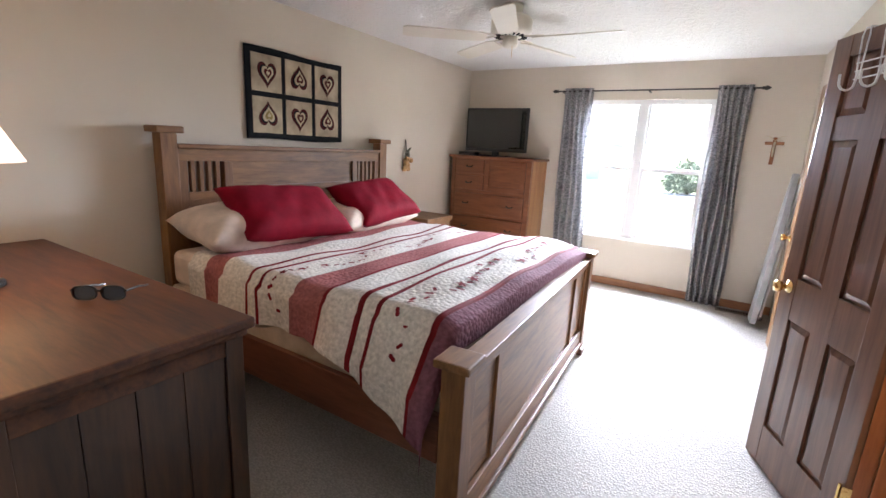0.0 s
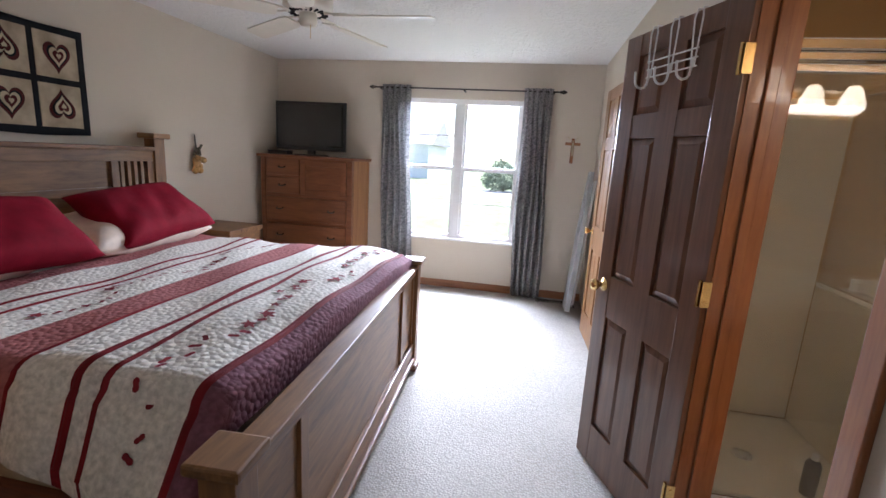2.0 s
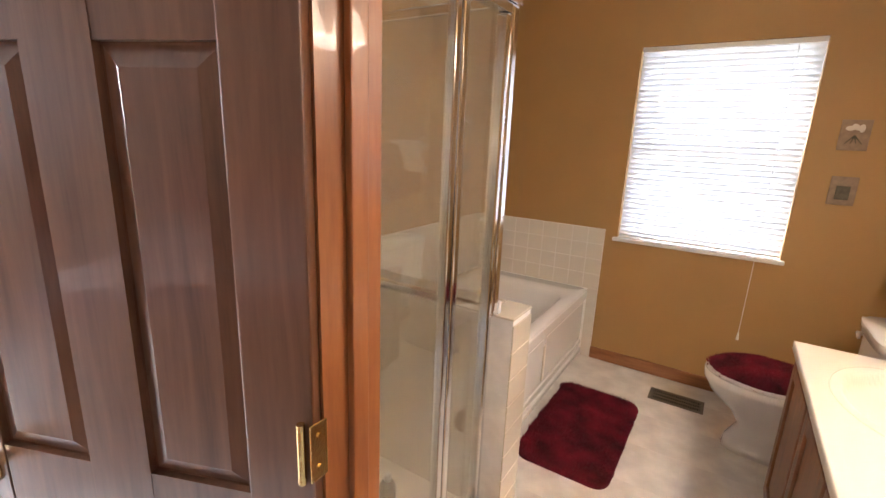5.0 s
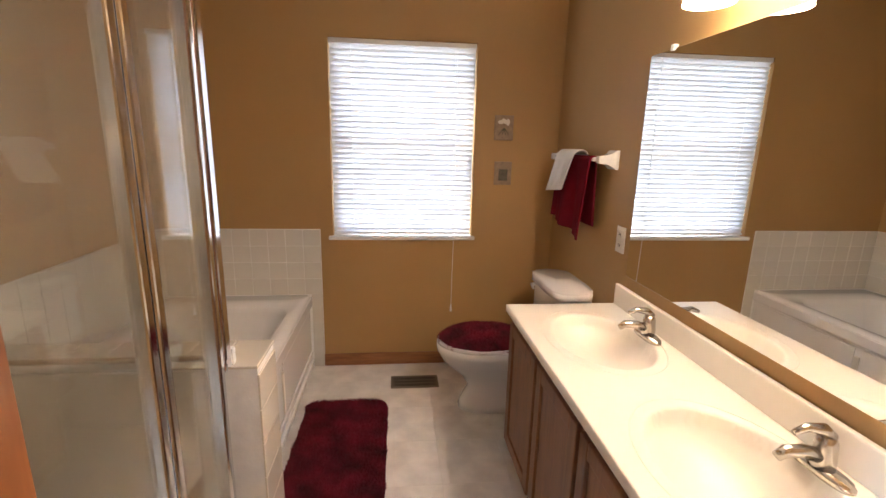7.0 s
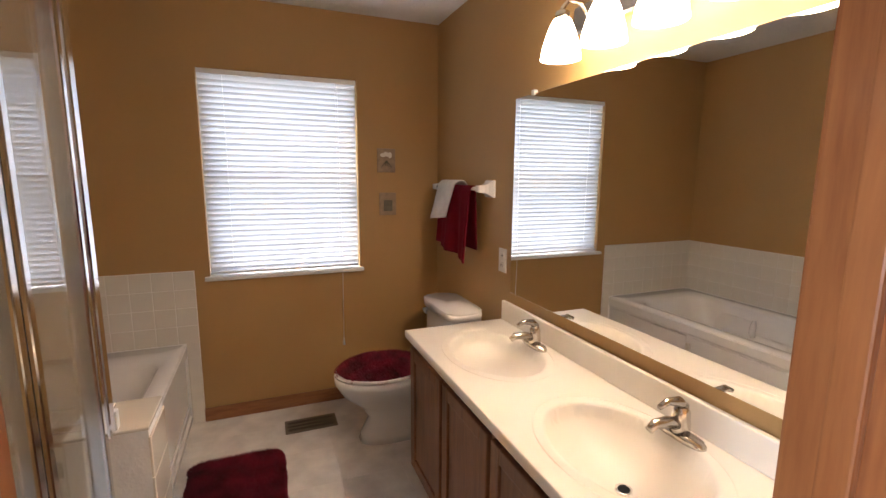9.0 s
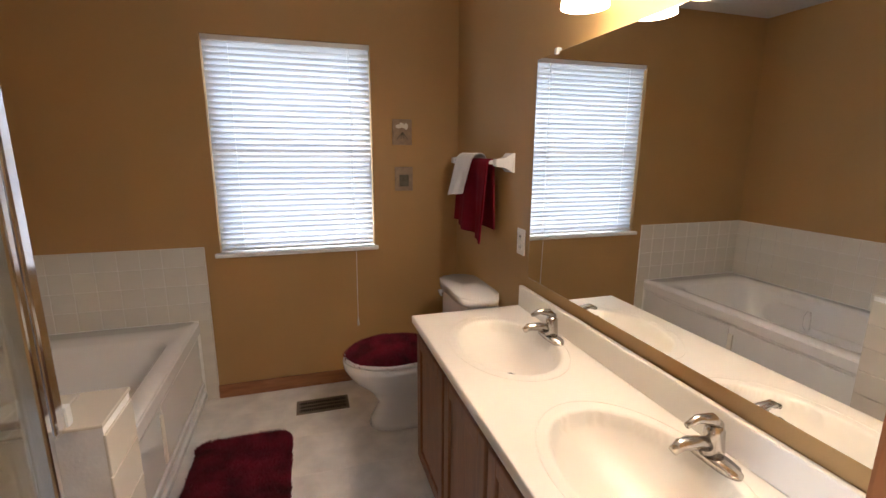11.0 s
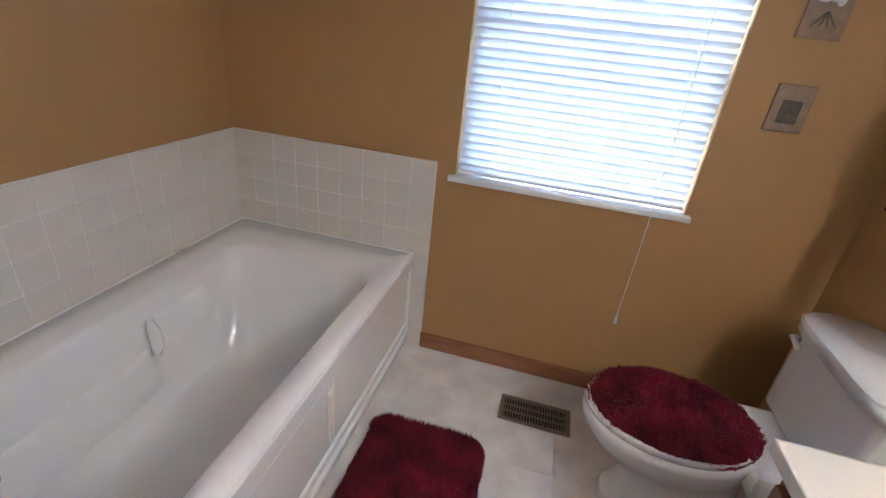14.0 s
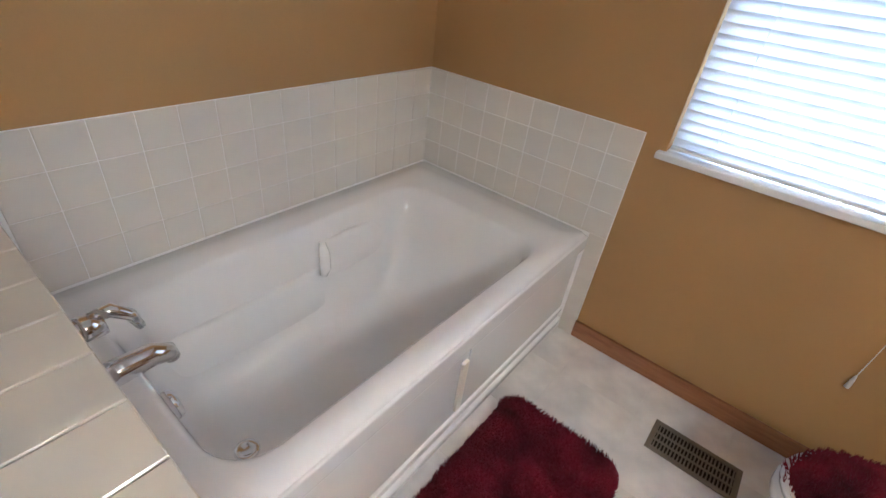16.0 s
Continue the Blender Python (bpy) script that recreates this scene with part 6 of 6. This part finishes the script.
TS = 0.1065
tn = structure("trim_tub_tiles_north", box(1.915, BX1, BY1 - 0.006, BY1 - 0.0005, TZ - 0.02, TZ + 4 * TS), GROUT, "cream square wall tiles behind the tub", "tiles")
tile_field(tn, (BX1 - 0.008, BY1 - 0.005, TZ), (-1, 0, 0), 14, 4, TS, (0, -1, 0), TILE)
te = structure("trim_tub_tiles_east", box(BX1 - 0.006, BX1 - 0.0005, 2.178, BY1 - 0.006, 0.0, TZ + 4 * TS), GROUT, "cream square wall tiles at the tub end", "tiles")
tile_field(te, (BX1 - 0.005, 2.179, TZ), (0, 1, 0), 9, 4, TS, (-1, 0, 0), TILE)
me_ = tile_mesh(0.066, 0.106, 0.006, TILE)
for k in range(5):
    o = new("tile", me_)
    o.parent = te
    o.matrix_basis = Matrix.Translation((BX1 - 0.005, 2.213, 0.0 + 0.1 * k + 0.05)) @ Matrix.Rotation(radians(90), 4, "Z")
hw = bpy.data.objects["wall_half"]
tile_field(hw, (SX1 - 0.001, BY1 - 0.02, -0.006), (0, -1, 0), 9, 8, TS, (1, 0, 0), TILE)
# front and top pieces use the shade-toned copy of the cream tile
mf = tile_mesh(SX1 - SX0 + 0.004, TS - 0.0022, 0.006, TILE_SHADED)
for j in range(8):
    o = new("tile", mf)
    o.parent = hw
    o.matrix_basis = Matrix.Translation(((SX0 + SX1) / 2, SY + 0.001, -0.006 + TS * (j + 0.5))) @ Matrix.Rotation(radians(180), 4, "Z")
mt = tile_mesh(SX1 - SX0 + 0.012, TS - 0.0022, 0.008, TILE_SHADED)
for j in range(10):
    o = new("tile", mt)
    o.parent = hw
    y = SY - 0.003 + TS * (j + 0.5)
    if y < BY1 - 0.05:
        o.matrix_basis = Matrix.Translation(((SX0 + SX1) / 2 + 0.002, y, SH - 0.001)) @ Matrix.Rotation(radians(90), 4, "X")
    else:
        bpy.data.objects.remove(o)
# vinyl floor squares
fl = bpy.data.objects["floor_bathroom"]
FT = 0.305
fm = box(-FT / 2 + 0.0003, FT / 2 - 0.0003, -FT / 2 + 0.0003, FT / 2 - 0.0003, -0.003, 0.0)
fme = bpy.data.meshes.new("tile")
fm.to_mesh(fme)
fm.free()
fme.materials.append(VINYL)
for i in range(9):
    for j in range(9):
        x, y = BX0 - 0.10 + FT * (i + 0.5), BY0 - 0.1 + FT * (j + 0.5)
        if x - FT / 2 < BX1 and y - FT / 2 < BY1:
            o = new("floor_tile", fme)
            o.parent = fl
            o.location = (x, y, 0.0)
